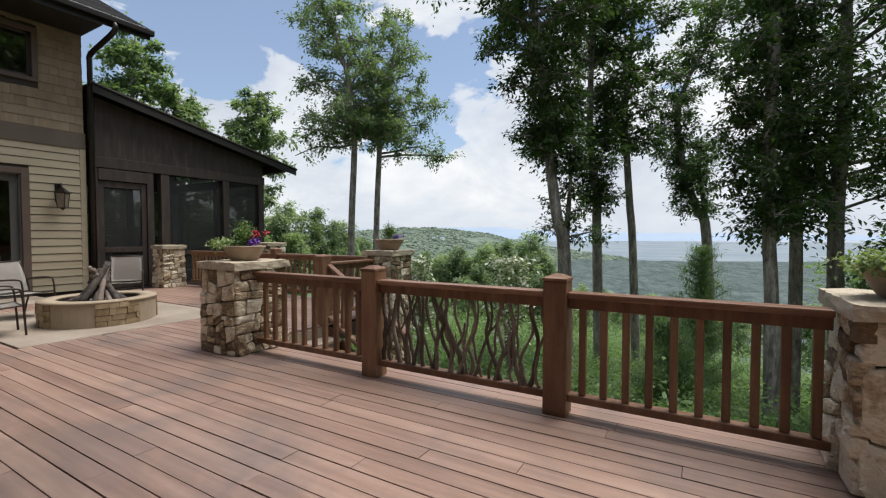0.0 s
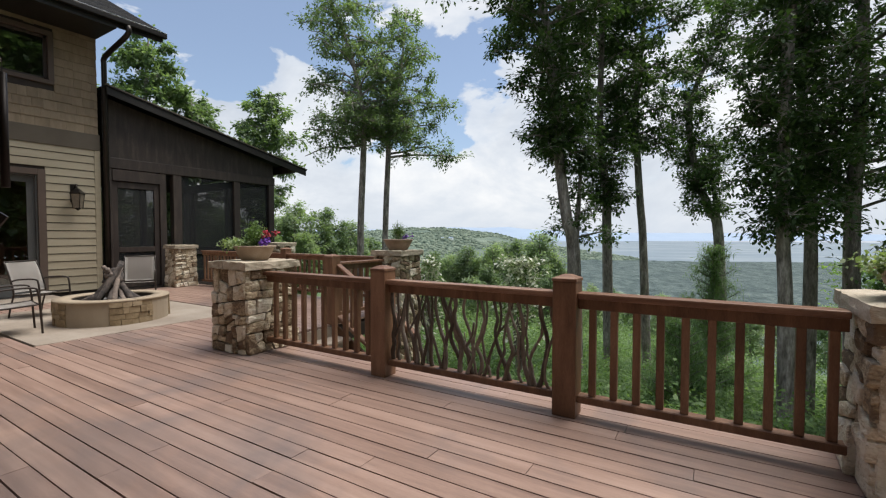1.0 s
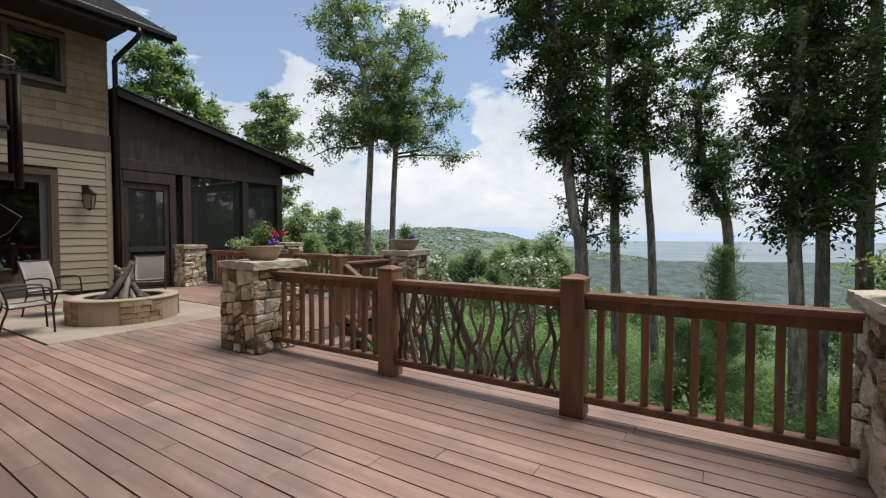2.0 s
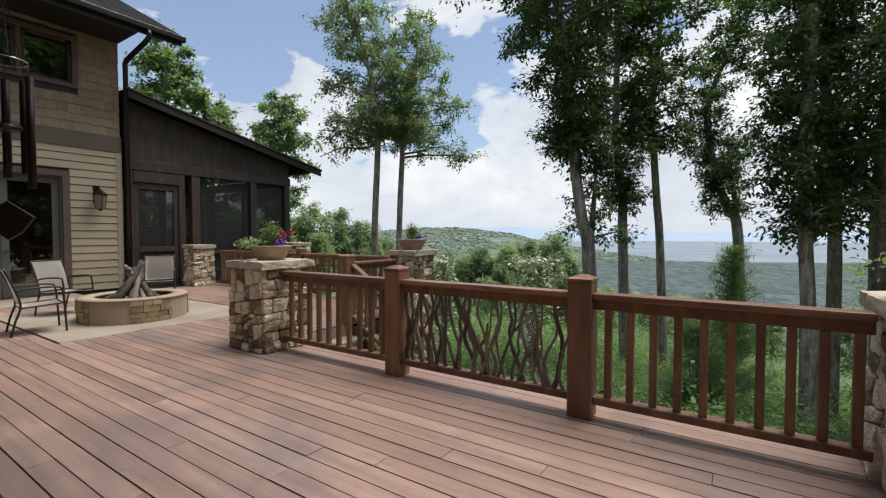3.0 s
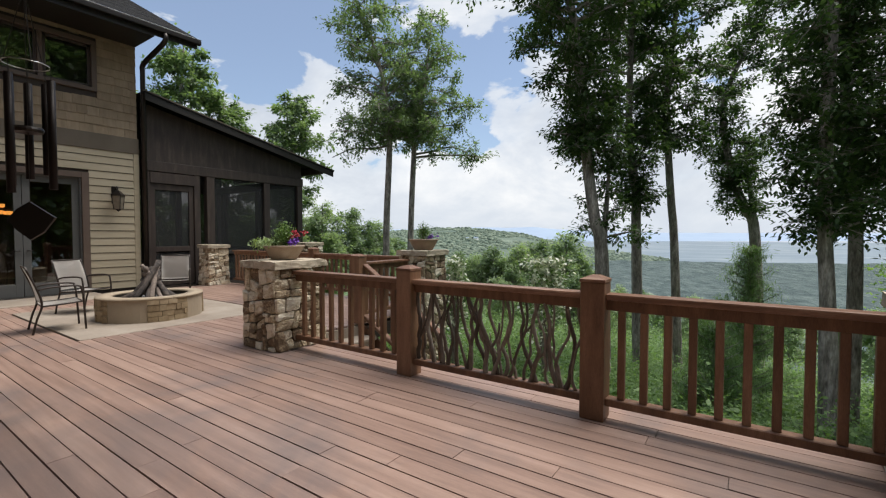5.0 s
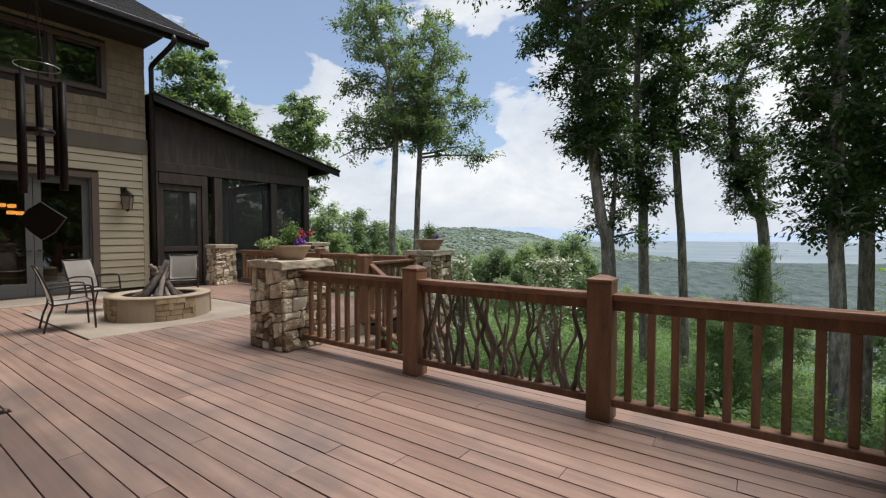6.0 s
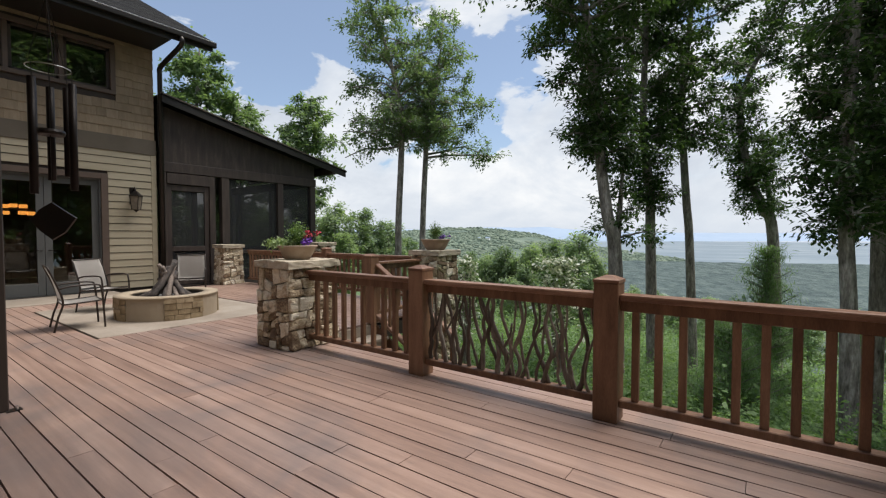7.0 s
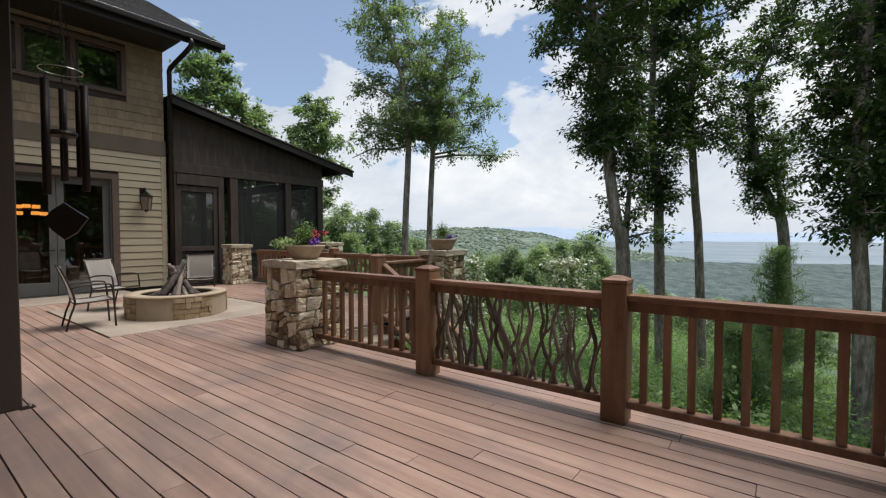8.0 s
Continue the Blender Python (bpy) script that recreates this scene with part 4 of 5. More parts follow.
def screen_porch():
    t = thing("screen_porch", (XW, 7.3, 0), "dark timber screened porch with a sloping shed roof", "porch", kind="structure")
    yb, ye = 4.95, 9.78
    x = XW

    def roof_z(y):
        return 4.95 - 0.212 * (y - 4.9)

    for y, w in ((4.98, 0.14), (6.24, 0.16), (6.62, 0.22), (8.42, 0.2), (ye - 0.1, 0.2)):
        part("post", block((x - 0.2, y - w / 2, -0.3), (x, y + w / 2, 3.2), 0.006), DARKWOOD, t)
    for xx in (-15.2, -17.6):
        part("post", block((xx - 0.1, ye - 0.2, -0.3), (xx + 0.1, ye, 3.1), 0.006), DARKWOOD, t)
    part("beam", block((x - 0.21, 4.9, 3.02), (x + 0.02, ye + 0.02, 3.28), 0.008), DARKWOOD, t, "heavy dark header beam")
    part("beam", block((-18, ye - 0.2, 3.0), (x - 0.22, ye, 3.28), 0.008), DARKWOOD, t)
    part("mid_rail", block((x - 0.12, 6.73, 0.80), (x - 0.03, ye - 0.21, 0.9), 0.004), DARKWOOD, t)
    part("mid_rail", block((-18, ye - 0.14, 0.80), (x - 0.21, ye - 0.05, 0.9), 0.004), DARKWOOD, t)
    part("header", block((x - 0.15, 5.06, 2.72), (x + 0.01, 6.16, 3.0), 0.004), DARKWOOD, t)
    # solid dark panel stands in for the see-through screen of the gable
    bm = bmesh.new()
    prof = [(4.9, 3.281), (ye, 3.281), (ye, roof_z(ye) - 0.2), (4.9, roof_z(4.9) - 0.2)]
    a = [bm.verts.new((x - 0.12, y, z)) for y, z in prof]
    b = [bm.verts.new((x - 0.05, y, z)) for y, z in prof]
    bm.faces.new(a)
    bm.faces.new(b[::-1])
    for k in range(4):
        bm.faces.new((a[k], a[(k + 1) % 4], b[(k + 1) % 4], b[k]))
    part("gable_panel", bm, DARKWOOD, t, "solid dark panel standing for the screen above the header")
    for a, b, c, d in ((6.73, 8.32, 0.9, 3.02), (8.52, ye - 0.2, 0.9, 3.02), (6.73, 8.32, 0.05, 0.8), (8.52, ye - 0.2, 0.05, 0.8)):
        part("screen", block((x - 0.08, a, c), (x - 0.078, b, d), 0), SCREEN, t, "dark insect screen")
    for a, b in ((-15.1, x - 0.2), (-17.5, -15.3)):
        part("screen", block((a, ye - 0.1, 0.05), (b, ye - 0.098, 3.0), 0), SCREEN, t, "dark insect screen")
    part("back_wall", block((-18.1, 4.8, -0.3), (-18, ye, 0.85), 0), DARKWOOD, t)
    part("back_header", block((-18.1, 4.8, 3.0), (-18, ye, 4.4), 0), DARKWOOD, t)
    for y in (4.9, 6.5, 8.1, ye - 0.1):
        part("post", block((-18.1, y - 0.1, 0.85), (-17.96, y + 0.1, 3.0), 0.006), DARKWOOD, t)
    part("screen", block((-18.05, 5.0, 0.85), (-18.048, ye - 0.2, 3.0), 0), SCREEN, t, "dark insect screen")
    part("porch_floor", block((-18, 4.8, -0.3), (x, ye, -0.01), 0), DARKWOOD, t)
    y1 = 10.9
    r = slab([(x + 0.35, 4.85, roof_z(4.85)), (x + 0.35, y1, roof_z(y1)), (-18.4, y1, roof_z(y1)), (-18.4, 4.85, roof_z(4.85))], 0.05, ROOF, "shed_roof", t, "dark shingle shed roof")
    slab([(x + 0.33, 4.86, roof_z(4.86) - 0.052), (x + 0.33, y1 - 0.02, roof_z(y1) - 0.052), (x + 0.29, y1 - 0.02, roof_z(y1) - 0.052), (x + 0.29, 4.86, roof_z(4.86) - 0.052)], 0.17, FASCIA, "fascia", t)
    slab([(x + 0.36, 4.84, roof_z(4.84) + 0.012), (x + 0.36, y1 + 0.01, roof_z(y1) + 0.012), (x + 0.27, y1 + 0.01, roof_z(y1) + 0.012), (x + 0.27, 4.84, roof_z(4.84) + 0.012)], 0.03, BAND, "drip_edge", t)
    part("eave_beam", block((-18, 10.3, roof_z(10.3) - 0.3), (x + 0.28, 10.45, roof_z(10.45) - 0.055), 0), DARKWOOD, t)
    d = thing("screen_door", (x, 5.6, 0.02), "dark brown timber screen door, closed", "door", kind="structure")
    for a, b, c, e, n in ((5.06, 5.18, 0.02, 2.70, "stile"), (6.03, 6.15, 0.02, 2.70, "stile"), (5.18, 6.03, 0.02, 0.25, "bottom_board"), (5.18, 6.03, 2.55, 2.70, "top_board"), (5.18, 6.03, 0.92, 1.05, "lock_board")):
        part(n, block((x - 0.1, a, c), (x - 0.04, b, e), 0.004), DARKWOOD, d)
    for c, e in ((0.25, 0.92), (1.05, 2.55)):
        part("screen", block((x - 0.075, 5.18, c), (x - 0.073, 6.03, e), 0), SCREEN, d, "dark insect screen")
    part("screen_handle", tube(bend([(x - 0.04, 5.22, 1.05), (x + 0.02, 5.22, 1.08), (x + 0.02, 5.22, 1.2), (x - 0.04, 5.22, 1.23)], 4), 0.008, 6), GUTTER, d, "", True)


screen_porch()

# ---- near end of the deck, where the camera stands under an added, unseen roof ----
near = thing("porch_post", (-4.86, 0.55, 0), "tall square brown porch post on the deck", "post")
part("shaft", block((-5.02, 0.38, 0.0), (-4.70, 0.72, 3.25), 0.008), POSTPAINT, near)
part("bolt", tube([(-4.69, 0.76, 0.0), (-4.69, 0.76, 0.035)], 0.012, 6), STEEL, near, "small steel anchor bolt")
part("anchor_plate", block((-4.74, 0.70, 0.002), (-4.66, 0.79, 0.008), 0), GUTTER, near)
far_post = thing("porch_post", (3.05, 0.55, 0), "tall square brown porch post on the deck", "post")
part("shaft", block((2.89, 0.38, 0.0), (3.21, 0.72, 3.25), 0.008), POSTPAINT, far_post)
part("beam_of_porch", block((-5.1, 0.40, 3.25), (3.3, 0.70, 3.55), 0.006), POSTPAINT)
tagged(bpy.data.objects["beam_of_porch"], "brown beam carried by the porch post", "beam", kind="structure")

# roof out of view, added to shade the near deck and darken reflections
porch = thing("porch_roof", (-1, -1.2, 3.55), "unseen boarded roof added to shade the near end of the deck", "roof", kind="structure")
part("porch_ceiling", block((-5.3, -3.0, 3.56), (3.4, 1.25, 3.62), 0), PORCHCEIL, porch)
part("porch_roofing", block((-5.4, -3.0, 3.625), (3.5, 1.35, 3.68), 0), ROOF, porch)
# out of view: added to close off the open sky behind the camera
tagged(part("wall_behind", block((-12.55, -3.2, -0.9), (9, -3.0, 6.4), 0), SIDING), "plain tan unseen wall added behind the deck", "house wall", kind="structure")

# ---- trees ----


def grow(rng, path, radii, limbs, leaf, per_twig, twigs, spread=0.28, sides=9):
    """Trunk and limbs as one mesh, and the places of the leaves. limbs: (share of the trunk, bearing, length, rise, droop)."""
    line = bend(path, 5)
    rad = list(np.interp(np.linspace(0, 1, len(line)), np.linspace(0, 1, len(radii)), radii))
    bm = tube(line, rad, sides)
    leaves, ways = [], []
    for f, a, ln, rise, droop in limbs:
        i = min(int(f * (len(line) - 1)), len(line) - 2)
        p = line[i].lerp(line[i + 1], f * (len(line) - 1) - i)
        d = Vector((math.cos(a), math.sin(a), 0))
        pts = [p + d * ln * t + Vector((rng.normal(0, 0.05 * ln), rng.normal(0, 0.05 * ln), ln * (rise * t - droop * t * t) + rng.normal(0, 0.03 * ln))) * (t > 0) for t in (0, 0.35, 0.7, 1.0)]
        c = bend(pts, 3)
        r = min(rad[i] * 0.5, 0.014 + 0.017 * ln)
        tube(c, [r * (1 - 0.8 * k / len(c)) for k in range(len(c))], 6, bm, False)
        for _ in range(max(2, int(twigs * ln))):
            t = rng.uniform(0.22, 1.0) ** 0.8
            q = c[min(int(t * (len(c) - 1)), len(c) - 1)]
            off = Vector(rng.normal(0, 1, 3))
            off.normalize()
            off *= rng.uniform(0.25, 0.8) * min(1.0, 0.4 + 0.3 * ln)
            off.z *= 0.7
            tip = q + off
            tube([q, q.lerp(tip, 0.5) + Vector((0, 0, 0.03)), tip], [0.011, 0.008, 0.004], 4, bm, False)
            n = rng.poisson(per_twig)
            w = np.array(tip - q)
            f = rng.uniform(0.15, 1.15, (n, 1))
            leaves.append(np.array(q) + w * f + rng.normal(0, spread * 0.28, (n, 3)))
            ways.append(np.repeat((w / (np.linalg.norm(w) + 1e-6))[None], n, 0))
    return bm, (np.concatenate(leaves), np.concatenate(ways))


def crown_limbs(rng, start, end, n, reach, rise=0.5, droop=0.35, pull=None):
    """n limbs from start to end of the trunk; reach: lengths along it from start to end. pull: a bearing that gets longer limbs."""
    out = []
    for k in range(n):
        s = (k + rng.uniform(0, 0.8)) / n
        a = 2.4 * k + rng.uniform(-0.5, 0.5)
        ln = float(np.interp(s, np.linspace(0, 1, len(reach)), reach)) * rng.uniform(0.6, 1.25)
        if pull is not None:
            ln *= 1 + 0.5 * math.cos(a - pull)
        out.append((start + (end - start) * s, a, max(ln, 0.25), rise * rng.uniform(0.6, 1.3), droop))
    return out


def tree(ahead, stem, label, seed, radii, start, reach, n, leaf=0.13, per_twig=30, twigs=9, mat=None, pull=None, extra=(), spread=0.28, stems=(), group="trees on the slope", rise=0.5):
    """stem: (aside, height) along the trunk; the foot is set on the ground."""
    rng = np.random.default_rng(seed)
    foot = spot(ahead, stem[0][0])
    g = land(foot.x, foot.y) - 0.15
    path = [spot(ahead, stem[0][0], g)] + [spot(ahead + rng.uniform(-0.12, 0.12), a, z) for a, z in stem[1:]]
    limbs = crown_limbs(rng, start, 0.99, n, reach, rise, pull=pull) + list(extra)
    bm, lv = grow(rng, path, radii, limbs, leaf, per_twig, twigs, spread)
    for st in stems:
        b2, l2 = grow(rng, [spot(ahead + 0.1 * i, a, z) for i, (a, z) in enumerate(st)], [radii[0] * 0.55, 0.03], crown_limbs(rng, 0.35, 0.99, 9, (0.7, 0.5)), leaf, per_twig, twigs, spread)
        merge(bm, b2)
        lv = tuple(np.concatenate(p) for p in zip(lv, l2))
    t = thing("tree", path[0], label, "tree", group)
    part("trunk", bm, BARK, t, "grey-brown furrowed bark", True)
    crown = new("crown", leaf_mesh("crown", lv[0], leaf, mat or LEAF_OAK, rng, along=lv[1]))
    attach(crown, t)
    return t


R, L = math.atan2(ASIDE.y, ASIDE.x), math.atan2(-ASIDE.y, -ASIDE.x)
OAK = "tall slender oak with a bare lower trunk and dark green leaves"
tree(16, [(-1.4, 0), (-1.37, 1.5), (-1.27, 4.1), (-1.25, 5.6), (-1.75, 8), (-2.7, 10.4)], "slender oak with a light open crown above the valley", 1, (0.15, 0.12, 0.11, 0.09, 0.06, 0.02), 0.47, (1.5, 1.7, 1.8, 1.6, 1.1), 46, 0.12, 26, 9,
     LEAF_LIGHT, extra=[(0.62, R, 1.9, 0.3, 0.2), (0.68, L, 1.8, 0.3, 0.2), (0.46, L, 2.1, 0.0, 0.2), (0.5, L + 0.3, 1.9, 0.2, 0.2), (0.56, R, 1.7, 0.4, 0.2), (0.75, R, 1.6, 0.5, 0.2)])
tree(16.6, [(-0.60, 0), (-0.5, 1.7), (-0.4, 4.0), (-0.32, 5.2), (0.05, 7), (0.3, 9.7)], "slender oak with a low side branch above the valley", 2, (0.135, 0.11, 0.10, 0.08, 0.05, 0.02), 0.48, (1.9, 2.0, 1.8, 1.3, 0.8), 46, 0.12, 26, 9,
     LEAF_LIGHT, extra=[(0.43, R, 2.9, 0.12, 0.08), (0.45, R + 0.2, 2.1, 0.3, 0.2)])
tree(10, [(4.15, 0), (4.05, 0.9), (3.88, 1.8), (3.74, 3.2), (3.65, 4.1), (3.4, 5.8), (3.2, 7.5), (3.1, 11)], OAK, 3, (0.20, 0.15, 0.13, 0.12, 0.115, 0.10, 0.08, 0.03), 0.40, (0.7, 0.8, 0.9, 1.3, 1.9, 1.9, 1.2), 68, 0.115, 27, 13, stems=[[(4.06, 0.7), (4.2, 1.6), (4.35, 3.2)]])
tree(11.5, [(5.75, 0), (5.68, 1.4), (5.6, 2.6), (5.45, 4.2), (5.4, 7.5), (5.4, 10)], "slim oak with leaves low on its trunk", 4, (0.15, 0.125, 0.115, 0.09, 0.06, 0.02), 0.27, (0.5, 0.55, 0.9, 1.4, 1.4, 0.9), 58, 0.115, 28, 12)
tree(12, [(7.15, 0), (7.0, 1.1), (6.9, 2.2), (6.75, 3.6), (6.65, 5.0), (6.85, 7.8), (6.8, 10.5)], OAK, 5, (0.135, 0.11, 0.105, 0.095, 0.085, 0.06, 0.02), 0.50, (0.7, 1.2, 1.5, 1.4, 0.9), 50, 0.115, 28, 12)
tree(13, [(10.3, 0), (10.05, 1.3), (9.7, 2.1), (9.37, 2.9), (9.12, 3.8), (9.05, 5.0), (9.3, 6.2), (10.1, 7.6), (10.4, 9)], "leaning forked oak with leafy lower limbs", 6, (0.17, 0.15, 0.13, 0.115, 0.10, 0.09, 0.07, 0.05, 0.02), 0.21, (0.55, 0.7, 0.7, 0.8, 1.2), 54, 0.115, 36, 12,
     stems=[[(10.1, 1.2), (9.97, 2.6), (9.87, 3.6), (9.9, 4.4)]])
tree(6.6, [(6.42, 0), (6.33, 0.3), (6.31, 1.6), (6.28, 4), (6.35, 7), (6.4, 10)], "big oak with a broad grey trunk and heavy dark crown", 7, (0.17, 0.105, 0.097, 0.09, 0.07, 0.03), 0.36, (0.75, 0.85, 0.75, 0.7, 0.7), 66, 0.10, 33, 14)
tree(7.6, [(7.75, 0), (7.7, 1.5), (7.6, 4), (7.5, 9)], OAK, 8, (0.13, 0.105, 0.09, 0.03), 0.38, (0.8, 1.2, 1.2, 0.9), 42, 0.10, 33, 11)
tree(7.2, [(8.3, 0), (8.25, 1.5), (8.2, 4), (8.2, 9)], OAK, 9, (0.15, 0.125, 0.11, 0.03), 0.36, (1.0, 1.5, 1.5, 1.0), 38, 0.10, 33, 10)
tree(5.2, [(7.7, 0), (7.6, 1.5), (7.6, 4), (7.5, 8)], OAK, 10, (0.13, 0.11, 0.09, 0.03), 0.36, (0.8, 1.1, 1.1, 0.8), 24, 0.10, 33, 9)
BG = "leafy broadleaf tree beyond the porch"
tree(24, [(-13.2, 0), (-13.2, 4), (-12.9, 7), (-12.6, 11.4)], BG, 11, (0.25, 0.2, 0.14, 0.03), 0.35, (2.4, 2.6, 2.2, 1.2), 40, 0.24, 34, 7, LEAF_LIGHT, spread=0.4)
tree(25, [(-10.9, 0), (-10.9, 3), (-11, 6), (-11, 8.6)], BG, 12, (0.2, 0.15, 0.1, 0.03), 0.3, (1.8, 2, 1.6, 0.8), 34, 0.24, 30, 7, LEAF_LIGHT, spread=0.4)
tree(24, [(-7.3, 0), (-7.3, 2.5), (-7.1, 5.5), (-6.9, 8.7)], BG, 13, (0.2, 0.16, 0.1, 0.03), 0.3, (1.6, 1.9, 1.7, 1.0), 38, 0.22, 34, 7, LEAF_LIGHT, spread=0.38)


# ---- far trees on the falling slope ----
def far_tree(seed, mat):
    rng = np.random.default_rng(seed)
    bm, lv = grow(rng, [(0, 0, -0.5), (0.1, 0, 3), (0, 0.1, 6), (0, 0, 8.6)], (0.2, 0.15, 0.1, 0.03), crown_limbs(rng, 0.18, 0.98, 34, (2.0, 2.6, 2.2, 1.5, 0.6)), 0.3, 38, 5, 0.75, 6)
    t = thing("far_tree", (0, 0, 0), "rounded broadleaf tree in the woods below the deck", "tree", "woods below the deck")
    part("trunk", bm, BARK, t, "", True)
    attach(new("crown", leaf_mesh("crown", lv[0], 0.23, mat, rng, 0.5, 0.7, along=lv[1])), t)
    return t


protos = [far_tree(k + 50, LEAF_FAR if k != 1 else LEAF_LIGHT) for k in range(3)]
rng = random.Random(12)


def far_at(ahead, aside, top, proto):
    p = spot(ahead, aside)
    g = land(p.x, p.y)
    s = max(0.35, (top - g) / 8.9)
    return Matrix.LocRotScale((p.x, p.y, g), Euler((0, 0, rng.uniform(0, 6.28))), None), s, g


FAR = [(29, -6.6, 3.6), (30, -4.9, 3.2), (31, -3.4, 2.4), (28, -8.0, 3.0), (33, -2.2, 1.2), (27, -5.6, 1.6), (34, -0.9, 0.6),
       (40, 3.0, -0.1), (41, 4.8, -0.3), (36, 7.7, 0.7), (38, 10.2, 1.0), (36, 11.7, 1.75), (35, 12.9, -0.4), (38, 6.0, 0.4), (45, 1.6, -1.6), (44, 4.4, -1.0),
       (30, 8, -1.6), (31, 5.5, -1.8), (29, 3, -1.6), (30, 10.4, -1.4), (28, 12.5, -2.2), (26, 0.6, -1.0), (25, -2.0, -0.4), (27, 15, -2.6), (33, 15, -2.4), (36, 18, -3.2), (30, 19, -3.0), (26, 22, -3.2),
       (32, 24, -3.4), (38, 24, -4.0), (30, 29, -3.6), (40, 31, -4.5), (24, 26, -2.8), (22, 19, -2.6), (21, 14, -2.3), (22, 9, -2.2), (21, 5, -2.0), (20, 1.5, -1.4), (24, -9.5, 2.0), (30, -11, 3.4), (33, -13, 3.6), (36, -9, 3.0), (38, 4.2, -0.4), (39, 6.4, -0.3), (37, 8.3, 0.5), (39, 9.2, 0.7), (34, 6.8, -0.9), (36, 2.2, -0.9), (40, 13.5, -0.6), (37, 0.6, -0.6)]
# tall trees out of view, added so the panes mirror leaves instead of sky
UNSEEN_SIDE = [(-6, 22, 19), (-9, 26, 21), (-2, 24, 20), (2, 27, 20), (-13, 22, 19), (-17, 24, 21), (6, 26, 18), (-20, 19, 19), (-11, 31, 24), (0, 33, 23), (-25, 21, 20), (-5, 34, 24), (-19, 30, 24)]
FAR += UNSEEN_SIDE
FAR += [(22, -13.5, 4.6), (26, -16, 5.2), (24, -11.2, 4.2), (28, -19, 5.6), (23, -18, 5.0), (27, -13, 4.6)]
for i, (ah, asd, top) in enumerate(FAR):
    pr = protos[i % 3]
    m, s, g = far_at(ah, asd, top, pr)
    if i < 3:
        pr.matrix_basis = m
        pr.scale = (s, s, s)
    else:
        c = copy_thing(pr, m)
        c.scale = (s, s, s)

# ---- undergrowth, shrubs and a young pine ----


def undergrowth():
    rng = np.random.default_rng(21)
    pts = []
    for _ in range(2100):
        ah, sd = rng.uniform(4.2, 22), rng.uniform(-3, 13)
        p = spot(ah, sd)
        if p.y < 4.25 or (p.x < -3.1 and p.y < 7.2):
            continue
        h = rng.uniform(0.2, 0.95) * (0.75 if p.y < 5 else 1 + 0.10 * max(0.0, ah - 8))
        n = int(rng.uniform(60, 160))
        r = rng.uniform(0.2, 0.5)
        q = rng.normal(0, 1, (n, 3)) * np.array((r * 0.55, r * 0.55, h * 0.28))
        q[:, 2] = np.abs(q[:, 2]) + rng.uniform(0, h * 0.5)
        pts.append(q + np.array((p.x, p.y, land(p.x, p.y))))
    ob = new("undergrowth", leaf_mesh("undergrowth", np.concatenate(pts), 0.085, LEAF_SHADE, rng, 0.45, 0.6))
    tagged(ob, "bright green leafy undergrowth covering the slope", "undergrowth", kind="stuff")


undergrowth()


def shrub(ahead, aside, top, r, seed, label, mat, leaf, extra=None, n=2600):
    rng = np.random.default_rng(seed)
    p = spot(ahead, aside)
    g = land(p.x, p.y)
    t = thing("shrub", (p.x, p.y, g), label, "shrub", "shrubs on the slope")
    bm = None
    h = top - g
    tips = []
    for k in range(9):
        a = 2.4 * k
        tip = Vector((p.x + r * 0.7 * math.cos(a) * rng.uniform(0.3, 1), p.y + r * 0.7 * math.sin(a) * rng.uniform(0.3, 1), g + h * rng.uniform(0.6, 0.98)))
        bm = tube(bend([(p.x, p.y, g - 0.1), Vector((p.x, p.y, g)).lerp(tip, 0.5) + Vector((0, 0, 0.1 * h)), tip], 3), [0.03, 0.028, 0.025, 0.02, 0.016, 0.012, 0.008], 5, bm)
        tips.append(tip)
    part("stem_clump", bm, BARK, t)
    c = np.array([tips[i] for i in rng.integers(0, 9, n)]) + rng.normal(0, 1, (n, 3)) * np.array((r * 0.3, r * 0.3, h * 0.16))
    c[:, 2] = np.minimum(c[:, 2], top + rng.normal(0, 0.05, n))
    attach(new("foliage", leaf_mesh("foliage", c, leaf, mat, rng, 0.5, 0.6, extra)), t)


shrub(8.4, 2.35, 0.84, 0.40, 61, "pale flowering shrub with cream blossom", LEAF_SHADE, 0.10, (BLOSSOM, 0.68), 2000)
shrub(9.2, 0.62, 0.80, 0.26, 62, "pale flowering shrub with cream blossom", LEAF_SHADE, 0.10, (BLOSSOM, 0.65), 1000)
shrub(5.6, 8.0, 1.2, 0.8, 65, "dark leafy shrub behind the stone pier", LEAF_OAK, 0.11, None, 4200)
shrub(6.4, 9.2, 1.6, 0.9, 66, "dark leafy shrub behind the stone pier", LEAF_OAK, 0.11, None, 4200)
shrub(9.5, 11.5, 0.6, 0.9, 67, "leafy green shrub among the trunks", LEAF_SHADE, 0.11, None, 3200)


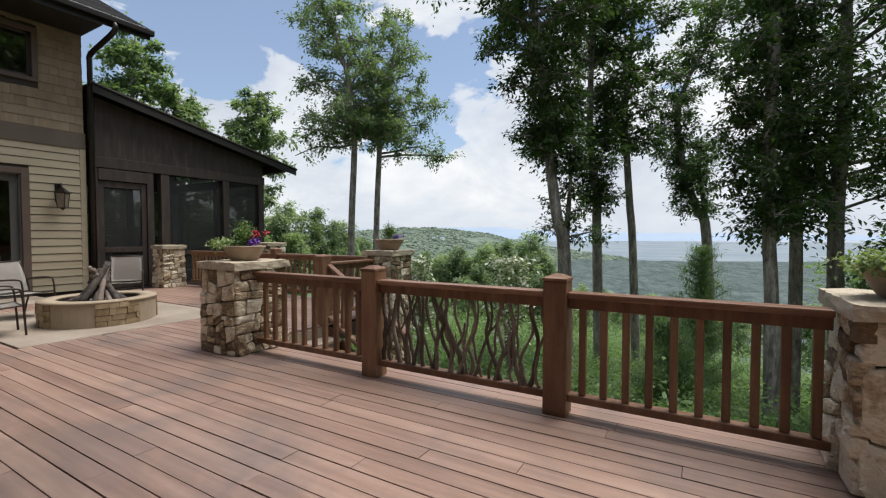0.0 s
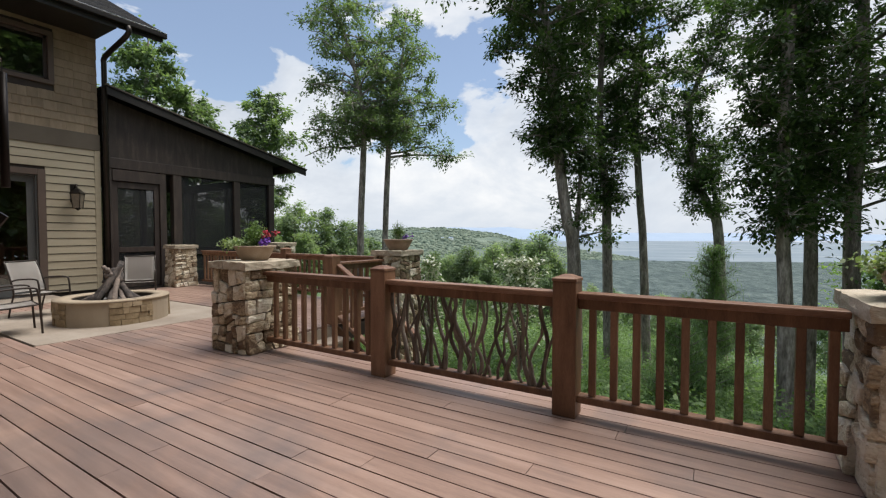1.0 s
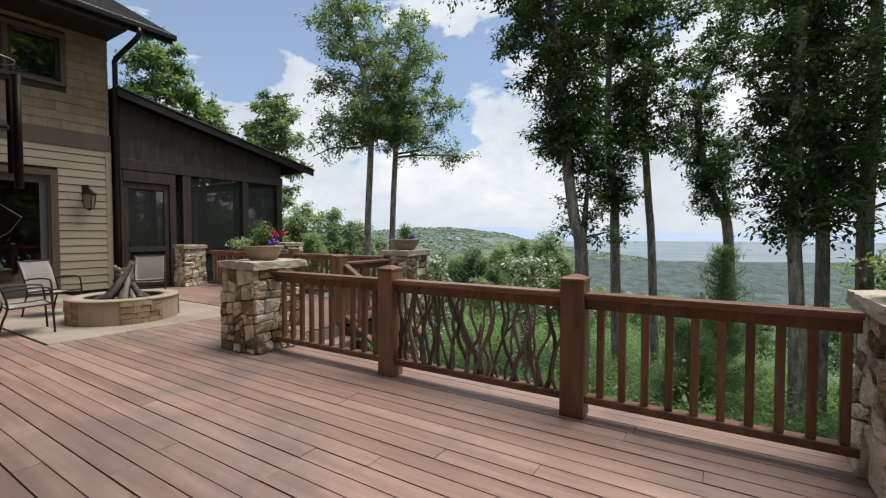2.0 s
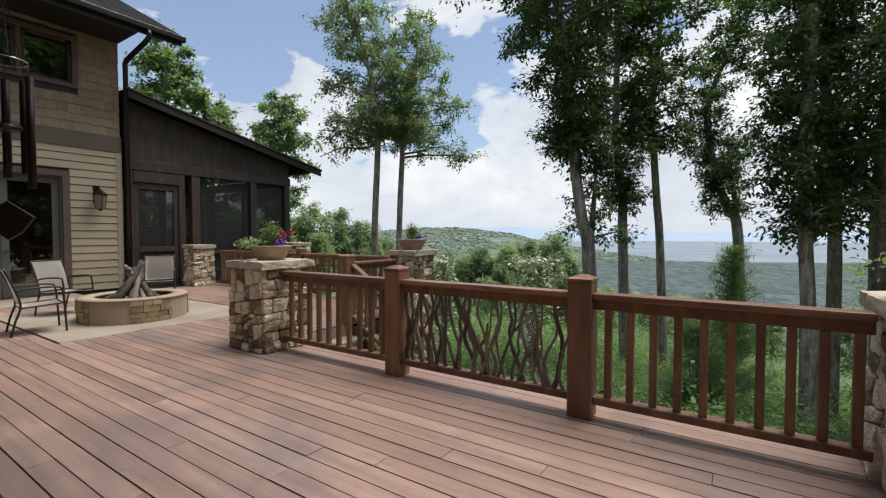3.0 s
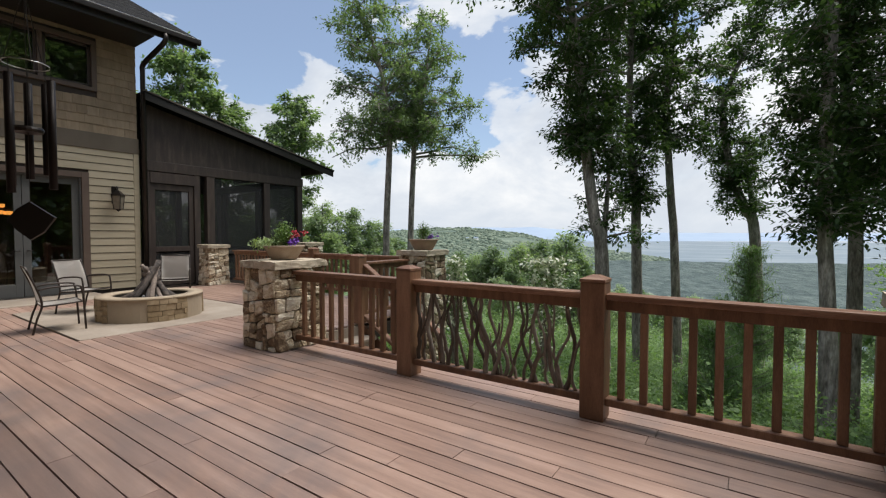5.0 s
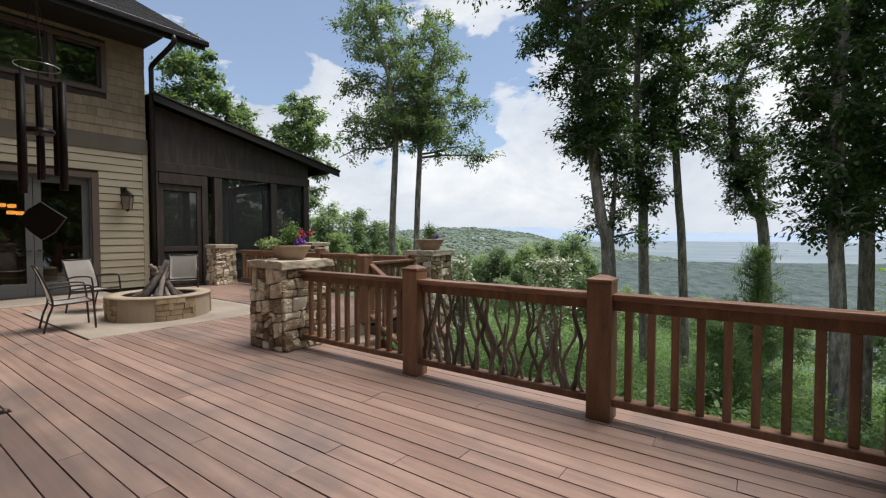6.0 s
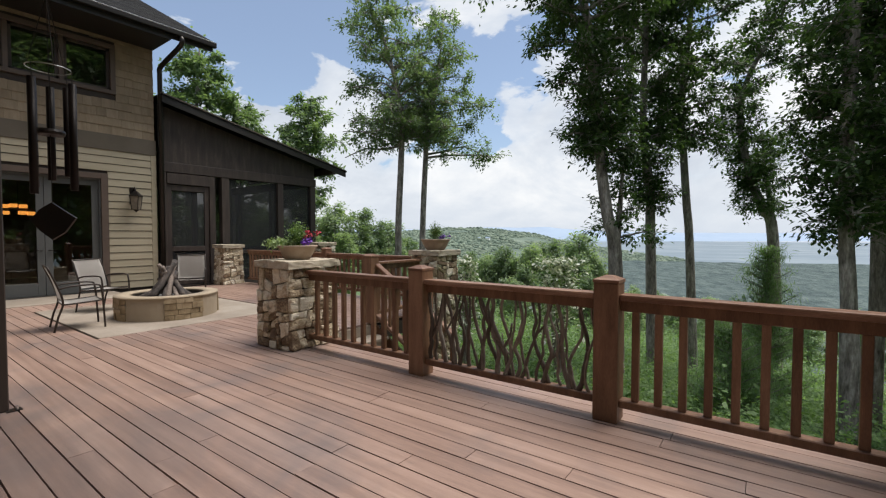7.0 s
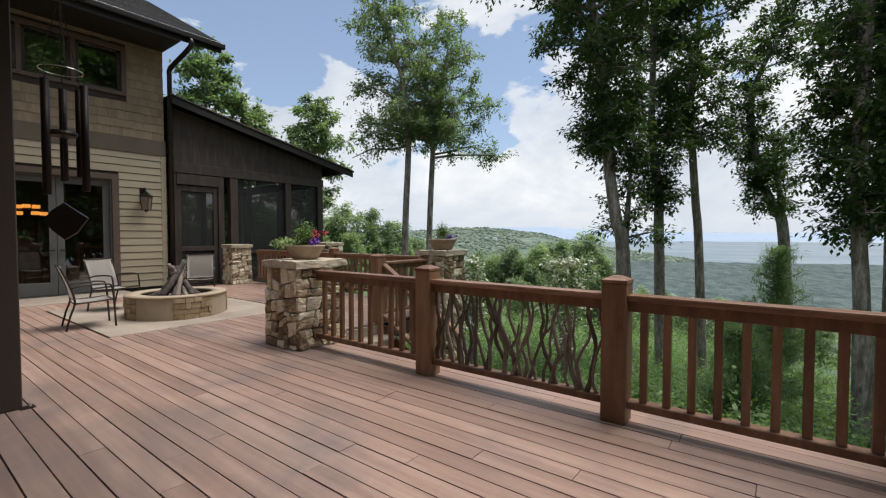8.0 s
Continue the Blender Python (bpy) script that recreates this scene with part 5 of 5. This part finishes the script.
def young_pine(ahead, aside, top, r, seed):
    rng = np.random.default_rng(seed)
    p = spot(ahead, aside)
    g = land(p.x, p.y)
    t = thing("young_pine", (p.x, p.y, g), "young pine with soft upswept needles below the deck", "tree")
    bm = tube([(p.x, p.y, g - 0.1), (p.x, p.y, (g + top) / 2), (p.x, p.y, top)], [0.06, 0.04, 0.01], 7)
    pts = []
    z = g + 0.35
    while z < top - 0.05:
        f = (top - z) / (top - g)
        for k in range(7):
            a = rng.uniform(0, 6.28)
            ln = r * (0.25 + 0.85 * f) * rng.uniform(0.7, 1.15)
            tip = Vector((p.x + ln * math.cos(a), p.y + ln * math.sin(a), z + ln * 0.55))
            tube([(p.x, p.y, z), Vector((p.x, p.y, z)).lerp(tip, 0.5) + Vector((0, 0, -0.03)), tip], [0.014, 0.01, 0.005], 5, bm, False)
            for s in np.linspace(0.25, 1.05, max(4, int(ln * 14))):
                q = Vector((p.x, p.y, z)).lerp(tip, s)
                pts.append(rng.normal(0, 0.045, (24, 3)) + np.array(q))
        z += 0.17
    part("trunk", bm, BARK, t, "", True)
    attach(new("needles", leaf_mesh("needles", np.concatenate(pts), 0.13, LEAF_PINE, rng, 0.7, 0.09)), t)


young_pine(8.6, 6.55, 1.15, 0.8, 71)
young_pine(7.2, 4.9, -0.1, 0.8, 72)

# ---- fire pit ----
PC = Vector((-8.28, 3.27, 0.006))


def ring_block(a0, a1, r0, r1, z0, z1, bm=None, n=6):
    bm = bm or bmesh.new()
    cols = []
    for k in range(n + 1):
        a = a0 + (a1 - a0) * k / n
        c, s = math.cos(a), math.sin(a)
        cols.append([bm.verts.new((PC.x + r * c, PC.y + r * s, PC.z + z)) for r, z in ((r0, z0), (r1, z0), (r1, z1), (r0, z1))])
    for p, q in zip(cols, cols[1:]):
        for k in range(4):
            bm.faces.new((p[k], q[k], q[(k + 1) % 4], p[(k + 1) % 4]))
    bm.faces.new(cols[0])
    bm.faces.new(cols[-1][::-1])
    return bm


def fire_pit():
    t = thing("fire_pit", tuple(PC), "round fire pit of tan stucco and ledgestone panels", "fire pit")
    rng = random.Random(3)
    for k in range(8):
        a0, a1 = radians(-71 + 45 * k), radians(-71 + 45 * (k + 1))
        if k % 2 == 0:
            part("stucco_panel", ring_block(a0, a1, 0.57, 0.745, 0, 0.345), STUCCO, t, "smooth tan stucco panel")
        else:
            z = 0.0
            while z < 0.34:
                h = min(rng.uniform(0.07, 0.13), 0.345 - z)
                if 0.345 - z - h < 0.04:
                    h = 0.345 - z
                a = a0
                while a < a1 - 0.01:
                    w = rng.uniform(0.10, 0.26)
                    b = a1 if a + w > a1 - 0.07 else a + w
                    part("stone", ring_block(a + 0.004, b - 0.004, 0.59, 0.748 + rng.uniform(0, 0.022), z + 0.003, z + h - 0.003, None, 3), LEDGE, t)
                    a = b
                z += h
    part("inner_wall", ring_block(0, 2 * math.pi, 0.55, 0.585, 0, 0.34, None, 40), MORTAR, t)
    part("rim", ring_block(0, 2 * math.pi, 0.54, 0.765, 0.345, 0.375, None, 48), STUCCO, t, "flat stucco rim", True)
    bm = bmesh.new()
    bmesh.ops.create_grid(bm, x_segments=24, y_segments=24, size=0.56)
    for v in list(bm.verts):
        if math.hypot(v.co.x, v.co.y) > 0.57:
            bm.verts.remove(v)
        else:
            v.co = Vector((PC.x + v.co.x, PC.y + v.co.y, PC.z + 0.29 + 0.02 * noise.noise(v.co * 12)))
    part("gravel", bm, ASH, t, "grey lava gravel", True)
    for k in range(18):
        a = 2.4 * k + rng.uniform(-0.2, 0.2)
        lean = rng.uniform(0.26, 0.42)
        lo = PC + Vector((lean * math.cos(a), lean * math.sin(a), 0.30))
        hi = PC + Vector((0.13 * math.cos(a + 2.4), 0.13 * math.sin(a + 2.4), rng.uniform(0.55, 0.93)))
        g = tagged(thing("log", tuple(lo), "charred split log leaning in the fire pit", "log", "logs in the fire pit"))
        r = rng.uniform(0.03, 0.05)
        line = [lo.lerp(hi, s) + Vector((rng.uniform(-0.012, 0.012), rng.uniform(-0.012, 0.012), 0)) for s in np.linspace(0, 1, 7)]
        part("bark_log", tube(line, [r * rng.uniform(0.85, 1.12) for _ in line], 9), LOG, g, "", True)


LEDGE = material("tan_ledgestone", [(0.21, 0.15, 0.085), (0.31, 0.23, 0.135), (0.40, 0.31, 0.20)], 9, 0.9, 0.9, (1, 1, 1), 45, 0.3, bump_m=0.02)
fire_pit()

# ---- chairs ----


def patio_chair(sling, label):
    """Stacking chair of bent tube with a sling seat; it faces +y."""
    t = thing("patio_chair", (0, 0, 0), label, "chair", "chairs round the fire pit")
    for s in (-1, 1):
        x = 0.27 * s
        part("side_frame", tube(bend([(x, 0.27, 0.0), (x, 0.26, 0.2), (x, 0.235, 0.56), (x, 0.17, 0.635), (x, -0.1, 0.63), (x, -0.235, 0.60)], 5), 0.0135, 8), CHAIR_METAL, t, "", True)
        part("back_leg", tube(bend([(x, -0.30, 0.0), (x, -0.255, 0.2), (x, -0.20, 0.40), (x, -0.25, 0.62), (x * 0.97, -0.36, 0.92)], 5), 0.0135, 8), CHAIR_METAL, t, "", True)
        part("seat_rail", tube(bend([(x, 0.245, 0.405), (x, 0.0, 0.385), (x, -0.20, 0.375)], 4), 0.012, 8), CHAIR_METAL, t, "", True)
    for y, z in ((-0.20, 0.37),):
        part("cross_bar", tube([(-0.27, y, z), (0.27, y, z)], 0.011, 8), CHAIR_METAL, t, "", True)
    for nm, line in (("seat", bend([(0, 0.255, 0.412), (0, 0.1, 0.392), (0, -0.1, 0.382), (0, -0.205, 0.392)], 4)),
                     ("backrest", bend([(0, -0.205, 0.415), (0, -0.235, 0.56), (0, -0.29, 0.75), (0, -0.362, 0.925)], 4))):
        bm = bmesh.new()
        rows = []
        for p in line:
            rows.append([bm.verts.new((x, p.y - (0.008 * math.cos(x * 5.6) if nm == "backrest" else 0), p.z - (0.012 * math.cos(x * 5.6) if nm == "seat" else 0))) for x in np.linspace(-0.262, 0.262, 9)])
        for a, b in zip(rows, rows[1:]):
            for k in range(8):
                bm.faces.new((a[k], a[k + 1], b[k + 1], b[k]))
        bmesh.ops.solidify(bm, geom=bm.faces[:], thickness=0.006)
        cloth = part(nm, bm, sling, t, "taut sling fabric", True)
        y, z = (0.245, 0.40) if nm == "seat" else (-0.36, 0.915)
        part("cross_bar", tube([(-0.27, y, z), (0.27, y, z)], 0.011, 8), CHAIR_METAL, cloth, "bronze cross bar", True)
    return t


c1 = patio_chair(SLING, "bronze patio chair with a grey-beige sling seat")
c1.matrix_basis = pose(-8.18, 2.02, 0.006, 0, 0, -7)
copy_thing(c1, pose(-9.62, 2.75, 0.006, 0, 0, -62))
copy_thing(c1, pose(-9.98, 4.40, 0.006, 0, 0, -116))

# ---- pots of flowers ----


def flower_pot(x, y, z, r, label, seed, red, purple, trail):
    rng = np.random.default_rng(seed)
    t = thing("flower_pot", (x, y, z), label, "flower pot", "pots on the piers")
    h = r * 0.74
    bowl = part("bowl", lathe([(0, 0.0), (r * 0.55, 0.0), (r * 0.62, 0.01), (r * 0.80, h * 0.45), (r * 0.93, h * 0.86), (r * 1.0, h * 0.88), (r * 1.02, h * 0.99), (r * 0.95, h), (r * 0.86, h * 0.92), (r * 0.6, h * 0.85), (0, h * 0.85)], (x, y, z), 36),
         POT, t, "", True)
    part("soil", lathe([(0, h * 0.9), (r * 0.6, h * 0.9), (r * 0.86, h * 0.87)], (x, y, z), 24), SOIL, bowl)

    def bunch(name, centre, spread, n, leaf, mat, slim=0.5, lab=""):
        c = rng.normal(0, 1, (n, 3)) * np.array(spread) + np.array(centre)
        c[:, 2] = np.maximum(c[:, 2], z + h * 0.8)
        attach(tagged(new(name, leaf_mesh(name, c, leaf, mat, rng, 0.7, slim)), lab), t)

    left, right = -ASIDE, ASIDE
    bunch("foliage", (x, y, z + h + 0.11), (r * 0.2, r * 0.2, 0.075), 1100, 0.042, LEAF_POT, 0.35, "pale green feathery leaves")
    if trail:
        c = Vector((x, y, z + h + 0.02)) + left * r * 0.75
        pts = rng.normal(0, 1, (1100, 3)) * np.array((r * 0.34, r * 0.34, 0.03)) + np.array(c)
        attach(tagged(new("trailing_foliage", leaf_mesh("trailing_foliage", pts, 0.038, LEAF_PALE, rng, 0.7, 0.6)), "pale trailing leaves"), t)
    stems = None
    for (a, b, hh, mat, nm, n) in ((0.55, 0.1, 0.16, PETAL_RED, "red_flower", red), (0.5, -0.15, 0.06, PETAL_PURPLE, "purple_flower", purple)):
        for k in range(n):
            o = right * r * (a + rng.normal(0, 0.17)) + AHEAD * r * (b + rng.normal(0, 0.25))
            p = Vector((x, y, z + h * 0.9)) + o + Vector((0, 0, hh + rng.normal(0, 0.025)))
            stems = tube([(x + o.x * 0.6, y + o.y * 0.6, z + h * 0.88), p], 0.0025, 4, stems)
            q = rng.normal(0, 0.013, (16, 3)) + np.array(p)
            attach(new(nm, leaf_mesh(nm, q, 0.032, mat, rng, 0.9, 0.9)), t)
    if stems:
        part("flower_stalk_clump", stems, LEAF_POT, t)
    return t


flower_pot(-4.80, 3.40, 1.053, 0.245, "wide tan bowl with red and purple flowers on a stone pier", 81, 6, 12, True)
flower_pot(-4.85, 6.35, 1.088, 0.27, "wide tan bowl with grassy leaves and purple flowers", 82, 0, 6, False)
flower_pot(1.03, 3.42, 1.013, 0.25, "tan bowl with trailing leaves and red flowers on the pier", 83, 6, 0, True)

# ---- wind chime ----


def wind_chime(x, y, top):
    t = thing("wind_chime", (x, y, top), "dark bronze wind chime with a wooden sail below the beam", "wind chime")
    ring_z = 2.165
    r = 0.085
    part("ring", tube([(x + r * math.cos(a), y + r * math.sin(a), ring_z) for a in np.linspace(0, 2 * math.pi, 25)], 0.0022, 6, cap=False), STEEL, t, "thin metal hoop", True)
    bm = None
    for k in range(3):
        a = 2.1 * k
        bm = tube([(x + r * math.cos(a), y + r * math.sin(a), ring_z), (x, y, ring_z + 0.35)], 0.0025, 4, bm)
    tube([(x, y, ring_z + 0.35), (x, y, top)], 0.004, 5, bm)
    tube([(x, y, ring_z + 0.35), (x, y, 1.5)], 0.002, 4, bm)
    part("cord", bm, CHIMEWOOD, t)
    for k, (s, f, lo) in enumerate(((-0.098, 0.02, 1.60), (-0.008, -0.085, 1.56), (0.085, 0.03, 1.585), (0.01, 0.09, 1.66), (-0.06, 0.075, 1.64))):
        p = ASIDE * s + AHEAD * f
        px, py = x + p.x, y + p.y
        part("tube", tube([(px, py, lo), (px, py, 2.10)], 0.0165, 14), CHIME, t, "", True)
        part("tube_cord", tube([(px, py, 2.08), (px * 0.5 + 0.5 * (x + p.x), py, ring_z)], 0.002, 4), CHIMEWOOD, t)
    part("striker", lathe([(0, -0.012), (0.055, -0.012), (0.06, 0), (0.055, 0.012), (0, 0.012)], (x, y, 1.86), 20), CHIMEWOOD, t)
    bm = bmesh.new()
    pts = [(-0.105, 0), (-0.06, 0.05), (0, 0.085), (0.06, 0.045), (0.115, 0.01), (0.06, -0.06), (0.0, -0.095), (-0.06, -0.05)]
    lo = [bm.verts.new(Vector((x, y, 1.44)) + ASIDE * a + AHEAD * 0.006 + Vector((0, 0, b))) for a, b in pts]
    hi = [bm.verts.new(Vector((x, y, 1.44)) + ASIDE * a - AHEAD * 0.006 + Vector((0, 0, b))) for a, b in pts]
    bm.faces.new(lo)
    bm.faces.new(hi[::-1])
    for k in range(8):
        bm.faces.new((lo[k], lo[(k + 1) % 8], hi[(k + 1) % 8], hi[k]))
    part("sail", bm, CHIMEWOOD, t, "dark wooden sail")


wind_chime(-2.79, 0.60, 3.25)
